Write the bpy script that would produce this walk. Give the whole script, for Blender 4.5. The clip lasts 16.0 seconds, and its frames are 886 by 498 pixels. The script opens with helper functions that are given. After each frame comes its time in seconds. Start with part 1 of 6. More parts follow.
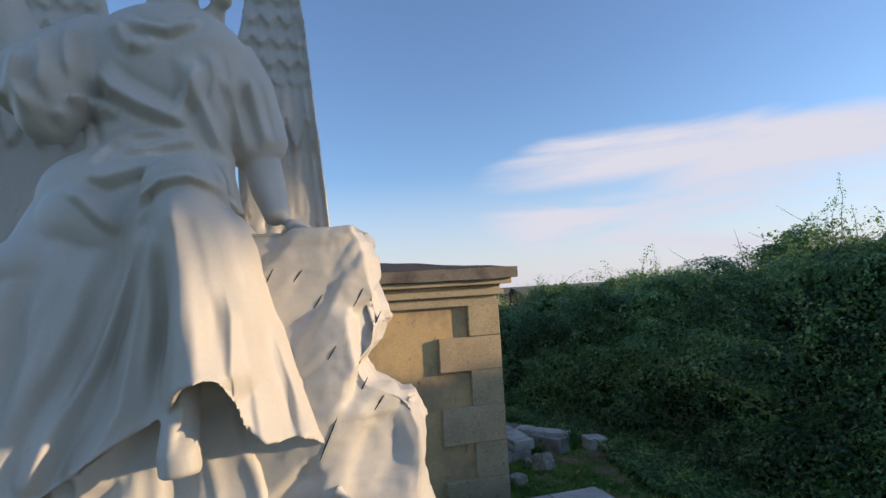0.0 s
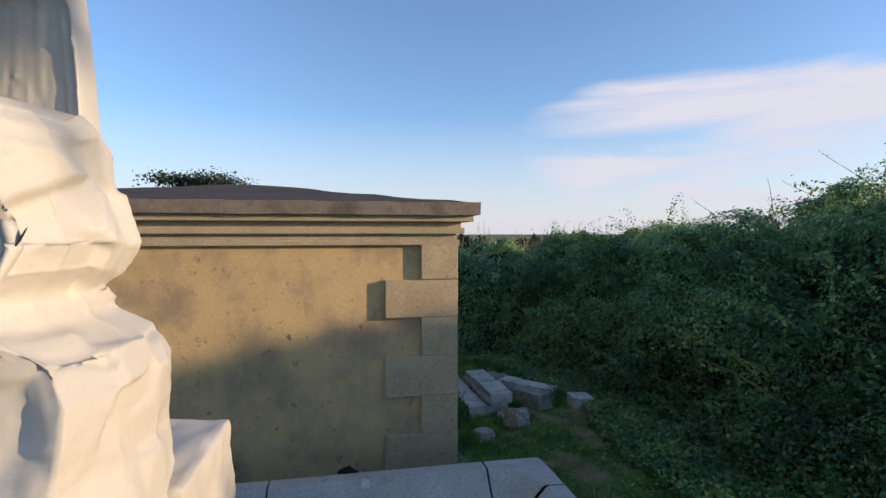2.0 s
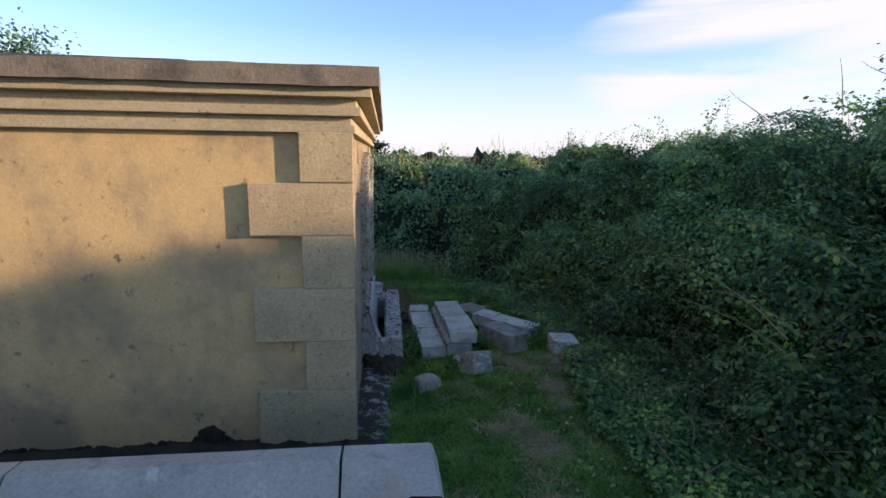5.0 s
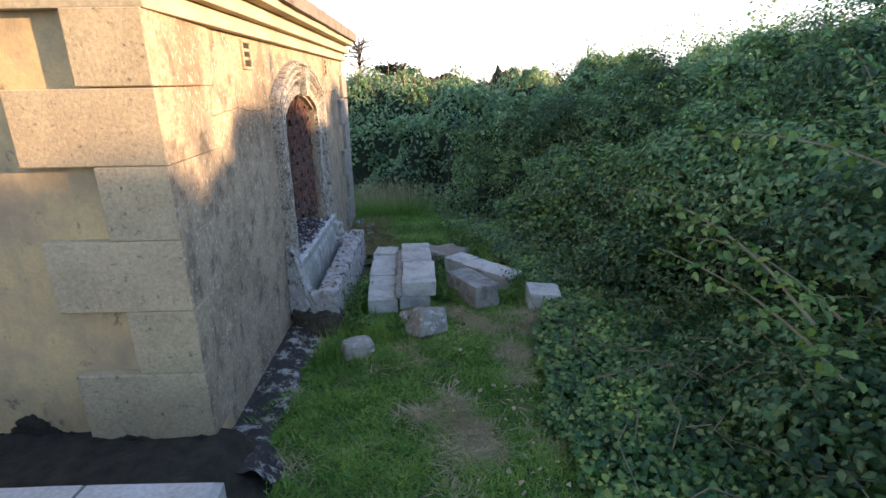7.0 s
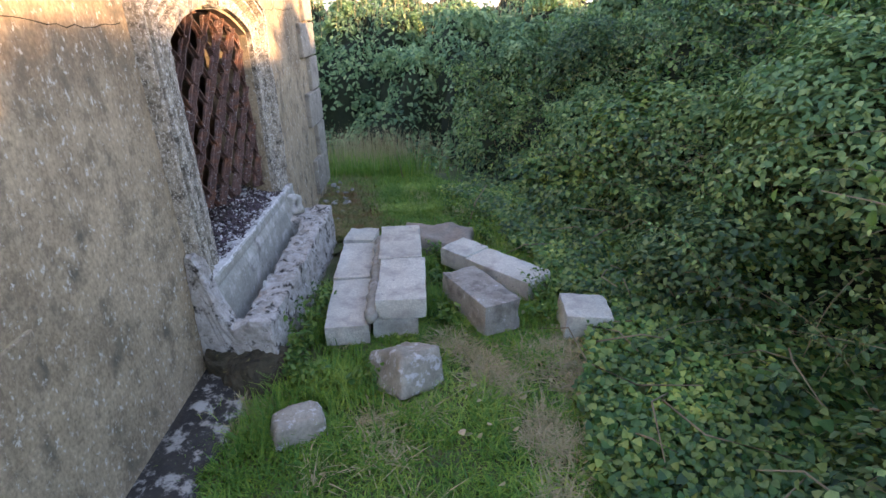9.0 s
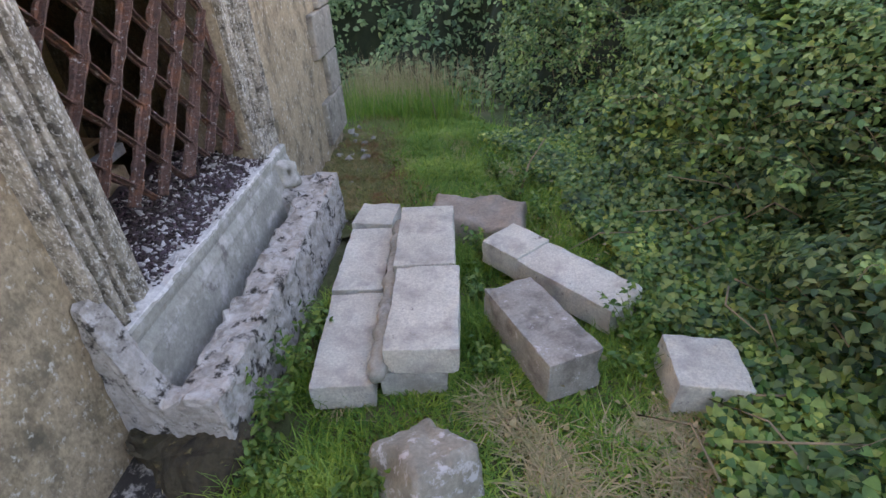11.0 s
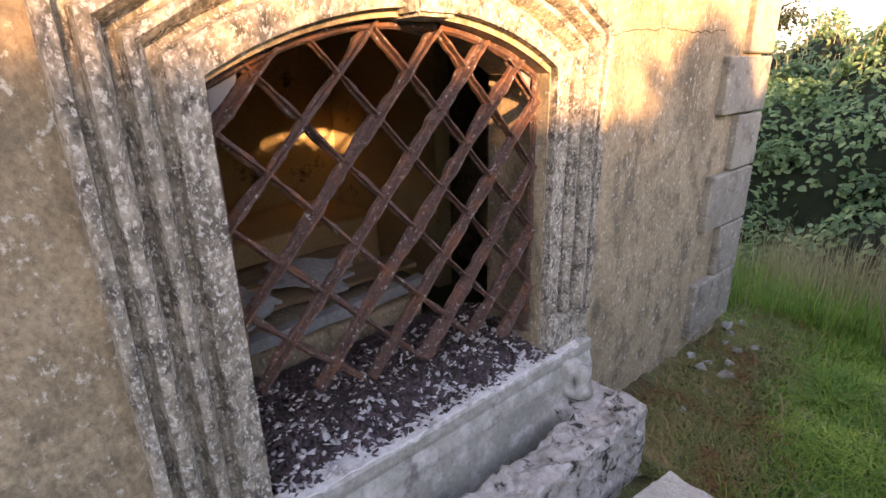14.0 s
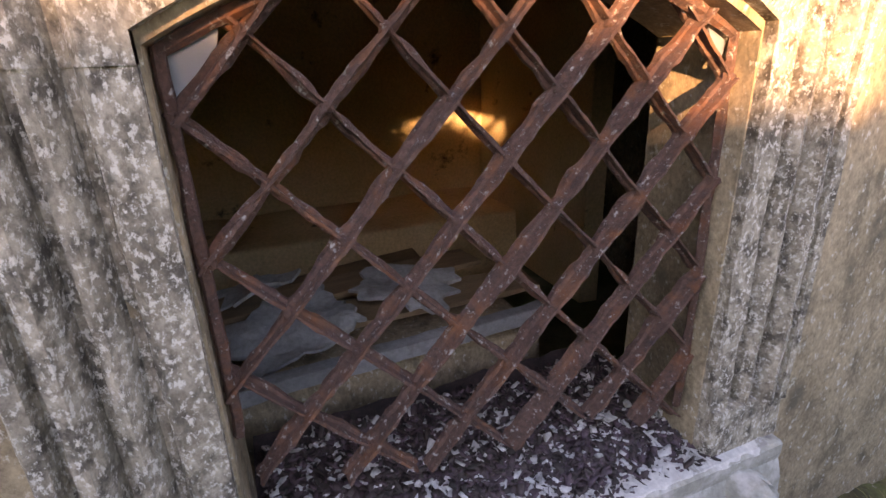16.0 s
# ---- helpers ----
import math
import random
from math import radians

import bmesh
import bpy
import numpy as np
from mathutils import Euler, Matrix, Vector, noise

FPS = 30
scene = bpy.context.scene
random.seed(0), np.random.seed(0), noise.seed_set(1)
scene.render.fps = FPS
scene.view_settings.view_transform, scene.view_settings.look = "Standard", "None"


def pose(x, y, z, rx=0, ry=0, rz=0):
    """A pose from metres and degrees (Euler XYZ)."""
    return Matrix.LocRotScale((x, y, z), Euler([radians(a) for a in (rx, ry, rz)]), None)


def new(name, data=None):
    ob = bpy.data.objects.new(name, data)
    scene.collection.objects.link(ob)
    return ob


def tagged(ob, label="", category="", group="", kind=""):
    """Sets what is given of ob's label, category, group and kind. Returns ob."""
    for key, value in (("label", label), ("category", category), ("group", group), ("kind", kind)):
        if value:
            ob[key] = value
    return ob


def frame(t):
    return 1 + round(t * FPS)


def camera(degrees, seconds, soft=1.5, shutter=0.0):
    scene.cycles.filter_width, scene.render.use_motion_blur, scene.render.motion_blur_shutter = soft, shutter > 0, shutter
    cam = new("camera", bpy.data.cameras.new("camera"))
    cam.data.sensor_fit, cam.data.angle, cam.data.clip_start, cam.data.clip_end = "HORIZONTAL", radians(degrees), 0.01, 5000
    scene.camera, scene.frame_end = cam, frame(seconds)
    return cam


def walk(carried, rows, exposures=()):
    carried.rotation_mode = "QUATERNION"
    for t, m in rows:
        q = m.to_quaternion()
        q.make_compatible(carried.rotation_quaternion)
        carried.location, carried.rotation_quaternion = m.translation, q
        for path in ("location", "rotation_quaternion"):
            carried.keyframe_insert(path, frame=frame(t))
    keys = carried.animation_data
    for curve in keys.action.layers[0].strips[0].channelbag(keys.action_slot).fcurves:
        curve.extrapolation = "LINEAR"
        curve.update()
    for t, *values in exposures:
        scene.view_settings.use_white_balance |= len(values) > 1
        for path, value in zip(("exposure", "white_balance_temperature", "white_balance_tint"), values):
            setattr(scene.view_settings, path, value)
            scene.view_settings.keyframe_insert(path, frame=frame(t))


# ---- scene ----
cam = camera(81.9, 16.0)
METRES, EYE, TILT, LEAN, TURN = 6.75, 1.85, 0.0, 0.0, -15.8
ROWS = [
    (0.0, 0.0, 0.0, 0.0, 0.28, 4.69, 3.39),
    (0.5, 0.0168, 0.0198, -0.0031, 0.02, 2.54, 2.32),
    (1.0, 0.0465, 0.03, -0.0044, 3.57, 0.43, 0.66),
    (1.5, 0.0695, 0.0476, -0.008, 5.42, -0.83, -0.26),
    (2.0, 0.0871, 0.0774, -0.0077, 4.8, -1.67, 0.03),
    (2.5, 0.1076, 0.1, -0.0111, 5.65, -2.8, 0.03),
    (3.0, 0.1408, 0.1271, -0.0105, 7.74, -3.57, -0.09),
    (3.5, 0.1561, 0.1563, -0.0157, 5.91, -4.08, 0.29),
    (4.0, 0.1612, 0.1988, -0.0174, 3.69, -4.78, 0.23),
    (4.5, 0.1637, 0.2161, -0.0191, 4.75, -7.9, 0.07),
    (5.0, 0.1804, 0.2412, -0.0328, 9.46, -10.35, -0.83),
    (7.5, 0.2492, 0.416, -0.0545, 14.12, -19.27, 0.86),
    (8.0, 0.2326, 0.461, -0.0579, 12.85, -20.41, 1.67),
    (8.5, 0.2258, 0.5082, -0.0651, 13.5, -22.26, 1.34),
    (11.0, 0.1805, 0.6814, -0.0831, 18.51, -33.11, 2.91),
    (11.5, 0.1751, 0.7024, -0.0861, 22.47, -33.9, 3.02),
    (12.0, 0.1765, 0.7296, -0.0847, 32.15, -30.83, 2.37),
    (12.5, 0.1673, 0.7467, -0.0796, 41.29, -25.1, 2.02),
    (13.0, 0.1505, 0.7649, -0.0793, 47.67, -20.76, 2.38),
    (13.5, 0.1432, 0.7815, -0.0804, 55.5, -19.32, 1.67),
    (14.0, 0.1401, 0.804, -0.0794, 65.01, -19.28, 1.14),
    (14.5, 0.1309, 0.8146, -0.0817, 70.9, -19.81, 1.84),
    (15.0, 0.1083, 0.8225, -0.085, 74.13, -20.92, 2.16),
    (15.5, 0.0941, 0.8291, -0.085, 77.7, -21.55, 2.01),
    (16.0, 0.0845, 0.8445, -0.0847, 83.71, -20.73, 1.96),
]
walk(cam, [(t, pose(0, 0, EYE, TILT, LEAN, TURN) @ pose(METRES * x, METRES * y, METRES * z, 90 + pitch, roll, yaw)) for t, x, y, z, yaw, pitch, roll in ROWS],
     exposures=[(0.0, 0.93, 6500, 18), (3.5, 1.10, 6500, 19), (5.0, 1.38, 6600, 21), (7.5, 2.65, 7500, 28), (8.5, 3.0, 8000, 31), (11.0, 3.3, 9800, 36), (11.5, 3.65, 9900, 36), (12.0, 3.95, 10300, 35), (12.5, 3.95, 10600, 36), (13.0, 3.5, 10600, 38), (14.0, 3.15, 10700, 42), (16.0, 3.3, 10500, 43)])

# ---------------- light ----------------
SUN_EL, SUN_AZ = 9.8, 110.5          # degrees; azimuth clockwise from +y
sun_dir = Vector((math.sin(radians(SUN_AZ)) * math.cos(radians(SUN_EL)), math.cos(radians(SUN_AZ)) * math.cos(radians(SUN_EL)), math.sin(radians(SUN_EL))))
sun_data = bpy.data.lights.new("sun", "SUN")
sun_data.energy, sun_data.angle, sun_data.color = 2.45, radians(1.0), (1.0, 0.77, 0.48)
sun = new("sun", sun_data)
sun.rotation_euler = (-sun_dir).to_track_quat("-Z", "Y").to_euler()

world = bpy.data.worlds.new("world")
scene.world = world
world.use_nodes = True
wn = world.node_tree
wn.nodes.clear()


def wnode(kind, **inputs):
    n = wn.nodes.new(kind)
    for key, value in inputs.items():
        n.inputs[key.replace("_", " ")].default_value = value
    return n


sky = wn.nodes.new("ShaderNodeTexSky")
sky.sky_type, sky.sun_disc = "NISHITA", False
sky.sun_elevation, sky.sun_rotation = radians(SUN_EL), radians(SUN_AZ)
sky.air_density, sky.dust_density, sky.ozone_density = 1.0, 0.4, 3.6
coord = wn.nodes.new("ShaderNodeTexCoord")
# thin high cloud, drawn out along the wind
cmap = wn.nodes.new("ShaderNodeMapping")
cmap.inputs["Rotation"].default_value = (0.0, 0.0, radians(28))
cmap.inputs["Location"].default_value = (0.35, 0.2, 0.0)
cmap.inputs["Scale"].default_value = (1.2, 1.4, 9.0)
cnoise = wnode("ShaderNodeTexNoise", Scale=1.6, Detail=7.0, Roughness=0.55, Distortion=0.35)
cramp = wn.nodes.new("ShaderNodeValToRGB")
cramp.color_ramp.elements[0].position, cramp.color_ramp.elements[1].position = 0.26, 0.56
# haze gathers towards the horizon
sep = wn.nodes.new("ShaderNodeSeparateXYZ")
haze = wn.nodes.new("ShaderNodeMapRange")
haze.inputs["From Min"].default_value, haze.inputs["From Max"].default_value = 0.0, 0.22
haze.inputs["To Min"].default_value, haze.inputs["To Max"].default_value = 0.85, 0.04
cmask = wn.nodes.new("ShaderNodeMapRange")
cmask.interpolation_type = "SMOOTHSTEP"
cmask.inputs["From Min"].default_value, cmask.inputs["From Max"].default_value = 0.290, 0.255
# the bank of cirrus lies towards the sun's side and thins out away from it
cwarp = wn.nodes.new("ShaderNodeMath")
cwarp.operation, cwarp.inputs[1].default_value, cwarp.inputs[2].default_value = "MULTIPLY_ADD", -0.07, 0.035
cband = wn.nodes.new("ShaderNodeMath")
cside = wn.nodes.new("ShaderNodeVectorMath")
cside.operation, cside.inputs[1].default_value = "DOT_PRODUCT", (0.93, 0.36, 0.0)
cazi = wn.nodes.new("ShaderNodeMapRange")
cazi.interpolation_type = "SMOOTHSTEP"
cazi.inputs["From Min"].default_value, cazi.inputs["From Max"].default_value = 0.59, 0.74
cazi.inputs["To Min"].default_value = 0.10
# its upper edge bows down on both sides, and a clear streak runs below it
cbow = wn.nodes.new("ShaderNodeMath")
cbow.operation, cbow.inputs[1].default_value = "SUBTRACT", 0.80
cbow2 = wn.nodes.new("ShaderNodeMath")
cbow2.operation = "MULTIPLY"
cbow3 = wn.nodes.new("ShaderNodeMath")
cbow3.operation, cbow3.inputs[1].default_value = "MULTIPLY_ADD", 1.9
cgap = wn.nodes.new("ShaderNodeMath")
cgap.operation, cgap.inputs[1].default_value = "SUBTRACT", 0.165
cgap2 = wn.nodes.new("ShaderNodeMath")
cgap2.operation = "ABSOLUTE"
cgap3 = wn.nodes.new("ShaderNodeMapRange")
cgap3.interpolation_type = "SMOOTHSTEP"
cgap3.inputs["From Min"].default_value, cgap3.inputs["From Max"].default_value, cgap3.inputs["To Min"].default_value = 0.004, 0.034, 0.25
cgap4 = wn.nodes.new("ShaderNodeMapRange")
cgap4.interpolation_type = "SMOOTHSTEP"
cgap4.inputs["From Min"].default_value, cgap4.inputs["From Max"].default_value = 0.80, 0.90
cgap5 = wn.nodes.new("ShaderNodeMath")
cgap5.operation = "MAXIMUM"
cgap6 = wn.nodes.new("ShaderNodeMath")
cgap6.operation = "MULTIPLY"
cmul2 = wn.nodes.new("ShaderNodeMath")
cmul2.operation = "MULTIPLY"
cmul = wn.nodes.new("ShaderNodeMath")
cmul.operation = "MULTIPLY"
cmax = wn.nodes.new("ShaderNodeMath")
cmax.operation = "MAXIMUM"
cmix = wn.nodes.new("ShaderNodeMixRGB")
cmix.inputs["Color2"].default_value = (2.65, 2.75, 3.0, 1)
bg = wn.nodes.new("ShaderNodeBackground")
bg.inputs["Strength"].default_value = 0.138
wout = wn.nodes.new("ShaderNodeOutputWorld")
for a, b in ((coord.outputs["Generated"], cmap.inputs["Vector"]), (cmap.outputs["Vector"], cnoise.inputs["Vector"]), (cnoise.outputs["Fac"], cramp.inputs["Fac"]),
             (coord.outputs["Generated"], sep.inputs["Vector"]), (sep.outputs["Z"], haze.inputs["Value"]), (cnoise.outputs["Fac"], cwarp.inputs[0]), (cwarp.outputs["Value"], cband.inputs[0]), (sep.outputs["Z"], cband.inputs[1]), (cside.outputs["Value"], cbow.inputs[0]), (cbow.outputs["Value"], cbow2.inputs[0]), (cbow.outputs["Value"], cbow2.inputs[1]), (cbow2.outputs["Value"], cbow3.inputs[0]), (cband.outputs["Value"], cbow3.inputs[2]), (cbow3.outputs["Value"], cmask.inputs["Value"]),
             (cband.outputs["Value"], cgap.inputs[0]), (cgap.outputs["Value"], cgap2.inputs[0]), (cgap2.outputs["Value"], cgap3.inputs["Value"]), (cside.outputs["Value"], cgap4.inputs["Value"]), (cgap3.outputs["Result"], cgap5.inputs[0]), (cgap4.outputs["Result"], cgap5.inputs[1]),
             (cgap5.outputs["Value"], cgap6.inputs[0]), (cmask.outputs["Result"], cgap6.inputs[1]),
             (coord.outputs["Generated"], cside.inputs[0]), (cside.outputs["Value"], cazi.inputs["Value"]), (cazi.outputs["Result"], cmul2.inputs[0]), (cgap6.outputs["Value"], cmul2.inputs[1]),
             (cramp.outputs["Color"], cmul.inputs[0]), (cmul2.outputs["Value"], cmul.inputs[1]), (cmul.outputs["Value"], cmax.inputs[0]), (haze.outputs["Result"], cmax.inputs[1]),
             (cmax.outputs["Value"], cmix.inputs["Fac"]), (sky.outputs["Color"], cmix.inputs["Color1"]), (cmix.outputs["Color"], bg.inputs["Color"]), (bg.outputs["Background"], wout.inputs["Surface"])):
    wn.links.new(a, b)

# ---------------- materials ----------------


def material(name, colours, scale=6.0, fine=60.0, rough=0.85, bump=0.3, bump_scale=None, spots=None, spot_scale=22.0, spot_at=0.6, spots2=None, spot2_scale=9.0, spot2_at=0.62,
             metal=0.0, vary=0.0, stretch=(1, 1, 1), local=False, translucent=0.0, grit=1.0):
    """A surface: colours ramp over broad noise, fine grain over it, up to two kinds of blotches, relief."""
    m = bpy.data.materials.new(name)
    m.use_nodes = True
    t = m.node_tree
    p = t.nodes["Principled BSDF"]
    p.inputs["Roughness"].default_value, p.inputs["Metallic"].default_value = rough, metal

    def link(a, b):
        t.links.new(a, b)

    if local:
        co = t.nodes.new("ShaderNodeTexCoord")
        info = t.nodes.new("ShaderNodeObjectInfo")
        add = t.nodes.new("ShaderNodeVectorMath")
        add.operation = "MULTIPLY_ADD"
        comb = t.nodes.new("ShaderNodeCombineXYZ")
        for k in range(3):
            link(info.outputs["Random"], comb.inputs[k])
        link(comb.outputs["Vector"], add.inputs[0])
        add.inputs[1].default_value = (37.0, 53.0, 71.0)
        link(co.outputs["Object"], add.inputs[2])
        vector = add.outputs["Vector"]
    else:
        co = t.nodes.new("ShaderNodeNewGeometry")
        vector = co.outputs["Position"]
    mp = t.nodes.new("ShaderNodeMapping")
    mp.inputs["Scale"].default_value = stretch
    link(vector, mp.inputs["Vector"])
    vector = mp.outputs["Vector"]

    def noise(s, detail=6.0, r=0.6):
        n = t.nodes.new("ShaderNodeTexNoise")
        n.inputs["Scale"].default_value, n.inputs["Detail"].default_value, n.inputs["Roughness"].default_value = s, detail, r
        link(vector, n.inputs["Vector"])
        return n.outputs["Fac"]

    def mix(fac, a, b, kind="MIX"):
        n = t.nodes.new("ShaderNodeMixRGB")
        n.blend_type = kind
        for sock, v in ((n.inputs["Fac"], fac), (n.inputs["Color1"], a), (n.inputs["Color2"], b)):
            if isinstance(v, bpy.types.NodeSocket):
                link(v, sock)
            else:
                sock.default_value = v if not isinstance(v, tuple) else (*v[:3], 1)
        return n.outputs["Color"]

    def step(fac, at, width=0.06):
        n = t.nodes.new("ShaderNodeMapRange")
        n.inputs["From Min"].default_value, n.inputs["From Max"].default_value = at - width, at + width
        link(fac, n.inputs["Value"])
        return n.outputs["Result"]

    broad = noise(scale)
    ramp = t.nodes.new("ShaderNodeValToRGB")
    e = ramp.color_ramp.elements
    e[0].position, e[1].position = 0.32, 0.68
    e[0].color, e[1].color = (*colours[0], 1), (*colours[-1], 1)
    for k, c in enumerate(colours[1:-1]):
        x = e.new(0.32 + 0.36 * (k + 1) / (len(colours) - 1))
        x.color = (*c, 1)
    link(broad, ramp.inputs["Fac"])
    colour = ramp.outputs["Color"]
    grain = noise(fine, 4.0, 0.7)
    g = t.nodes.new("ShaderNodeMapRange")
    g.inputs["From Min"].default_value, g.inputs["From Max"].default_value = 0.25, 0.75
    g.inputs["To Min"].default_value, g.inputs["To Max"].default_value = 1 - 0.28 * grit, 1 + 0.22 * grit
    link(grain, g.inputs["Value"])
    colour = mix(1.0, colour, g.outputs["Result"], "MULTIPLY")
    if spots2:
        colour = mix(step(noise(spot2_scale, 8.0, 0.65), spot2_at, 0.09), colour, spots2)
    if spots:
        colour = mix(step(noise(spot_scale, 8.0, 0.7), spot_at, 0.04), colour, spots)
    if vary:
        info2 = t.nodes.new("ShaderNodeObjectInfo" if local else "ShaderNodeNewGeometry")
        hsv = t.nodes.new("ShaderNodeHueSaturation")
        r = t.nodes.new("ShaderNodeMapRange")
        r.inputs["To Min"].default_value, r.inputs["To Max"].default_value = 1 - vary, 1 + vary
        link(info2.outputs["Random" if local else "Random Per Island"], r.inputs["Value"])
        link(r.outputs["Result"], hsv.inputs["Value"])
        h = t.nodes.new("ShaderNodeMapRange")
        h.inputs["To Min"].default_value, h.inputs["To Max"].default_value = 0.5 + 0.12 * vary, 0.5 - 0.12 * vary
        link(info2.outputs["Random" if local else "Random Per Island"], h.inputs["Value"])
        link(h.outputs["Result"], hsv.inputs["Hue"])
        link(colour, hsv.inputs["Color"])
        colour = hsv.outputs["Color"]
    link(colour, p.inputs["Base Color"])
    if bump:
        b = t.nodes.new("ShaderNodeBump")
        b.inputs["Strength"].default_value, b.inputs["Distance"].default_value = bump, 0.01
        link(noise(bump_scale or fine, 8.0, 0.7), b.inputs["Height"])
        link(b.outputs["Normal"], p.inputs["Normal"])
    if translucent:
        tr = t.nodes.new("ShaderNodeBsdfTranslucent")
        link(colour, tr.inputs["Color"])
        ms = t.nodes.new("ShaderNodeMixShader")
        ms.inputs["Fac"].default_value = translucent
        link(p.outputs["BSDF"], ms.inputs[1])
        link(tr.outputs["BSDF"], ms.inputs[2])
        link(ms.outputs["Shader"], t.nodes["Material Output"].inputs["Surface"])
    return m


RENDER = material("lime_render", [(0.52, 0.365, 0.185), (0.65, 0.455, 0.215), (0.59, 0.415, 0.20)], 2.2, 90, 0.9, 0.25, 70, spots=(0.21, 0.155, 0.10), spot_scale=13, spot_at=0.645, spots2=(0.37, 0.275, 0.165), spot2_scale=2.6, spot2_at=0.55, grit=0.55, stretch=(1, 1, 0.85))
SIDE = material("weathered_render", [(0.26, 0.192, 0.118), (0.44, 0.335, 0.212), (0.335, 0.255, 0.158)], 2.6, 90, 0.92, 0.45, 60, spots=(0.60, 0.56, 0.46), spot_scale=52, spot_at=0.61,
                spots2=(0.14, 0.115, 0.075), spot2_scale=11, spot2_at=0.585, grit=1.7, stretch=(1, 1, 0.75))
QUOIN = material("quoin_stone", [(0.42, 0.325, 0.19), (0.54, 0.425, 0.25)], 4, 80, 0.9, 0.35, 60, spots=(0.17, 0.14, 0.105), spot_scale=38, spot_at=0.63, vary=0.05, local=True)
CORNICE = material("cornice_stone", [(0.40, 0.33, 0.21), (0.53, 0.435, 0.28)], 3, 80, 0.9, 0.3, 60, spots=(0.20, 0.16, 0.12), spot_scale=14, spot_at=0.64)
CAPSTONE = material("roof_edge_stone", [(0.12, 0.098, 0.076), (0.24, 0.20, 0.15), (0.16, 0.13, 0.10)], 5, 90, 0.95, 0.5, 50, spots=(0.38, 0.34, 0.28), spot_scale=26, spot_at=0.68)
ROOF = material("roof_stone", [(0.055, 0.040, 0.033), (0.09, 0.064, 0.05)], 6, 120, 0.95, 0.6, 90, spots=(0.28, 0.25, 0.2), spot_scale=30, spot_at=0.7)
JAMB = material("lichened_stone", [(0.22, 0.185, 0.135), (0.42, 0.365, 0.275), (0.31, 0.265, 0.20)], 7, 80, 0.95, 0.6, 50, spots=(0.62, 0.585, 0.50), spot_scale=115, spot_at=0.56,
                spots2=(0.085, 0.074, 0.056), spot2_scale=30, spot2_at=0.545, grit=2.0, stretch=(1, 1, 0.75))
CEMENT = material("sill_cement", [(0.29, 0.285, 0.235), (0.44, 0.43, 0.36)], 5, 60, 0.85, 0.2, 90, spots=(0.20, 0.185, 0.16), spot_scale=9, spot_at=0.63, spots2=(0.60, 0.58, 0.53), spot2_scale=12, spot2_at=0.6)
TROUGH = material("broken_concrete", [(0.24, 0.215, 0.175), (0.46, 0.43, 0.38), (0.34, 0.31, 0.265)], 9, 70, 0.95, 0.7, 40, spots=(0.035, 0.031, 0.024), spot_scale=17, spot_at=0.575,
                  spots2=(0.54, 0.52, 0.475), spot2_scale=20, spot2_at=0.58)
BLOCK = material("concrete_block", [(0.53, 0.525, 0.44), (0.70, 0.69, 0.585)], 6, 120, 0.95, 0.9, 110, spots=(0.20, 0.185, 0.16), spot_scale=20, spot_at=0.665, spots2=(0.38, 0.355, 0.31), spot2_scale=8, spot2_at=0.58, vary=0.06, local=True, grit=1.1)
ROCK = material("field_stone", [(0.26, 0.235, 0.18), (0.42, 0.385, 0.305)], 9, 80, 0.95, 0.6, 50, spots=(0.60, 0.58, 0.55), spot_scale=22, spot_at=0.58, vary=0.08, local=True)
MARBLE = material("pale_marble", [(0.53, 0.49, 0.41), (0.60, 0.565, 0.49)], 2.4, 140, 0.55, 0.05, 60, spots=(0.56, 0.47, 0.34), spot_scale=5, spot_at=0.70, grit=0.2)
KERB = material("kerb_stone", [(0.38, 0.355, 0.30), (0.50, 0.47, 0.41)], 4, 70, 0.75, 0.25, 60, spots=(0.66, 0.65, 0.62), spot_scale=3.5, spot_at=0.66, spots2=(0.22, 0.2, 0.17), spot2_scale=9, spot2_at=0.66)
IRON = material("rusted_iron", [(0.070, 0.040, 0.034), (0.155, 0.078, 0.056), (0.10, 0.055, 0.043)], 18, 110, 0.85, 1.0, 80, spots=(0.46, 0.42, 0.38), spot_scale=70, spot_at=0.62, spots2=(0.27, 0.10, 0.045), spot2_scale=14, spot2_at=0.60, grit=1.8)
SOIL = material("soil", [(0.055, 0.045, 0.028), (0.10, 0.082, 0.05), (0.07, 0.065, 0.03)], 4, 60, 1.0, 0.8, 30)
TURF = material("turf", [(0.050, 0.085, 0.022), (0.085, 0.105, 0.040), (0.23, 0.195, 0.11)], 2.4, 60, 1.0, 0.8, 45)
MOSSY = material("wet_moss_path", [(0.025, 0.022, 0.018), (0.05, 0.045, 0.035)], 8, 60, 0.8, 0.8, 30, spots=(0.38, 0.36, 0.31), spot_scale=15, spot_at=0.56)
MOSS_AND_HOLLOW = material("moss_and_hollow", [(0.018, 0.016, 0.010), (0.055, 0.045, 0.026)], 14, 80, 1.0, 0.9, 60)
INNER = material("inner_plaster", [(0.56, 0.41, 0.22), (0.68, 0.53, 0.31)], 2.5, 60, 0.95, 0.35, 30, spots=(0.10, 0.07, 0.04), spot_scale=4, spot_at=0.64)
LEAF = material("bramble_leaf", [(0.045, 0.108, 0.038), (0.10, 0.205, 0.072), (0.20, 0.34, 0.115)], 1.7, 40, 0.52, 0.0, vary=0.6, translucent=0.45)
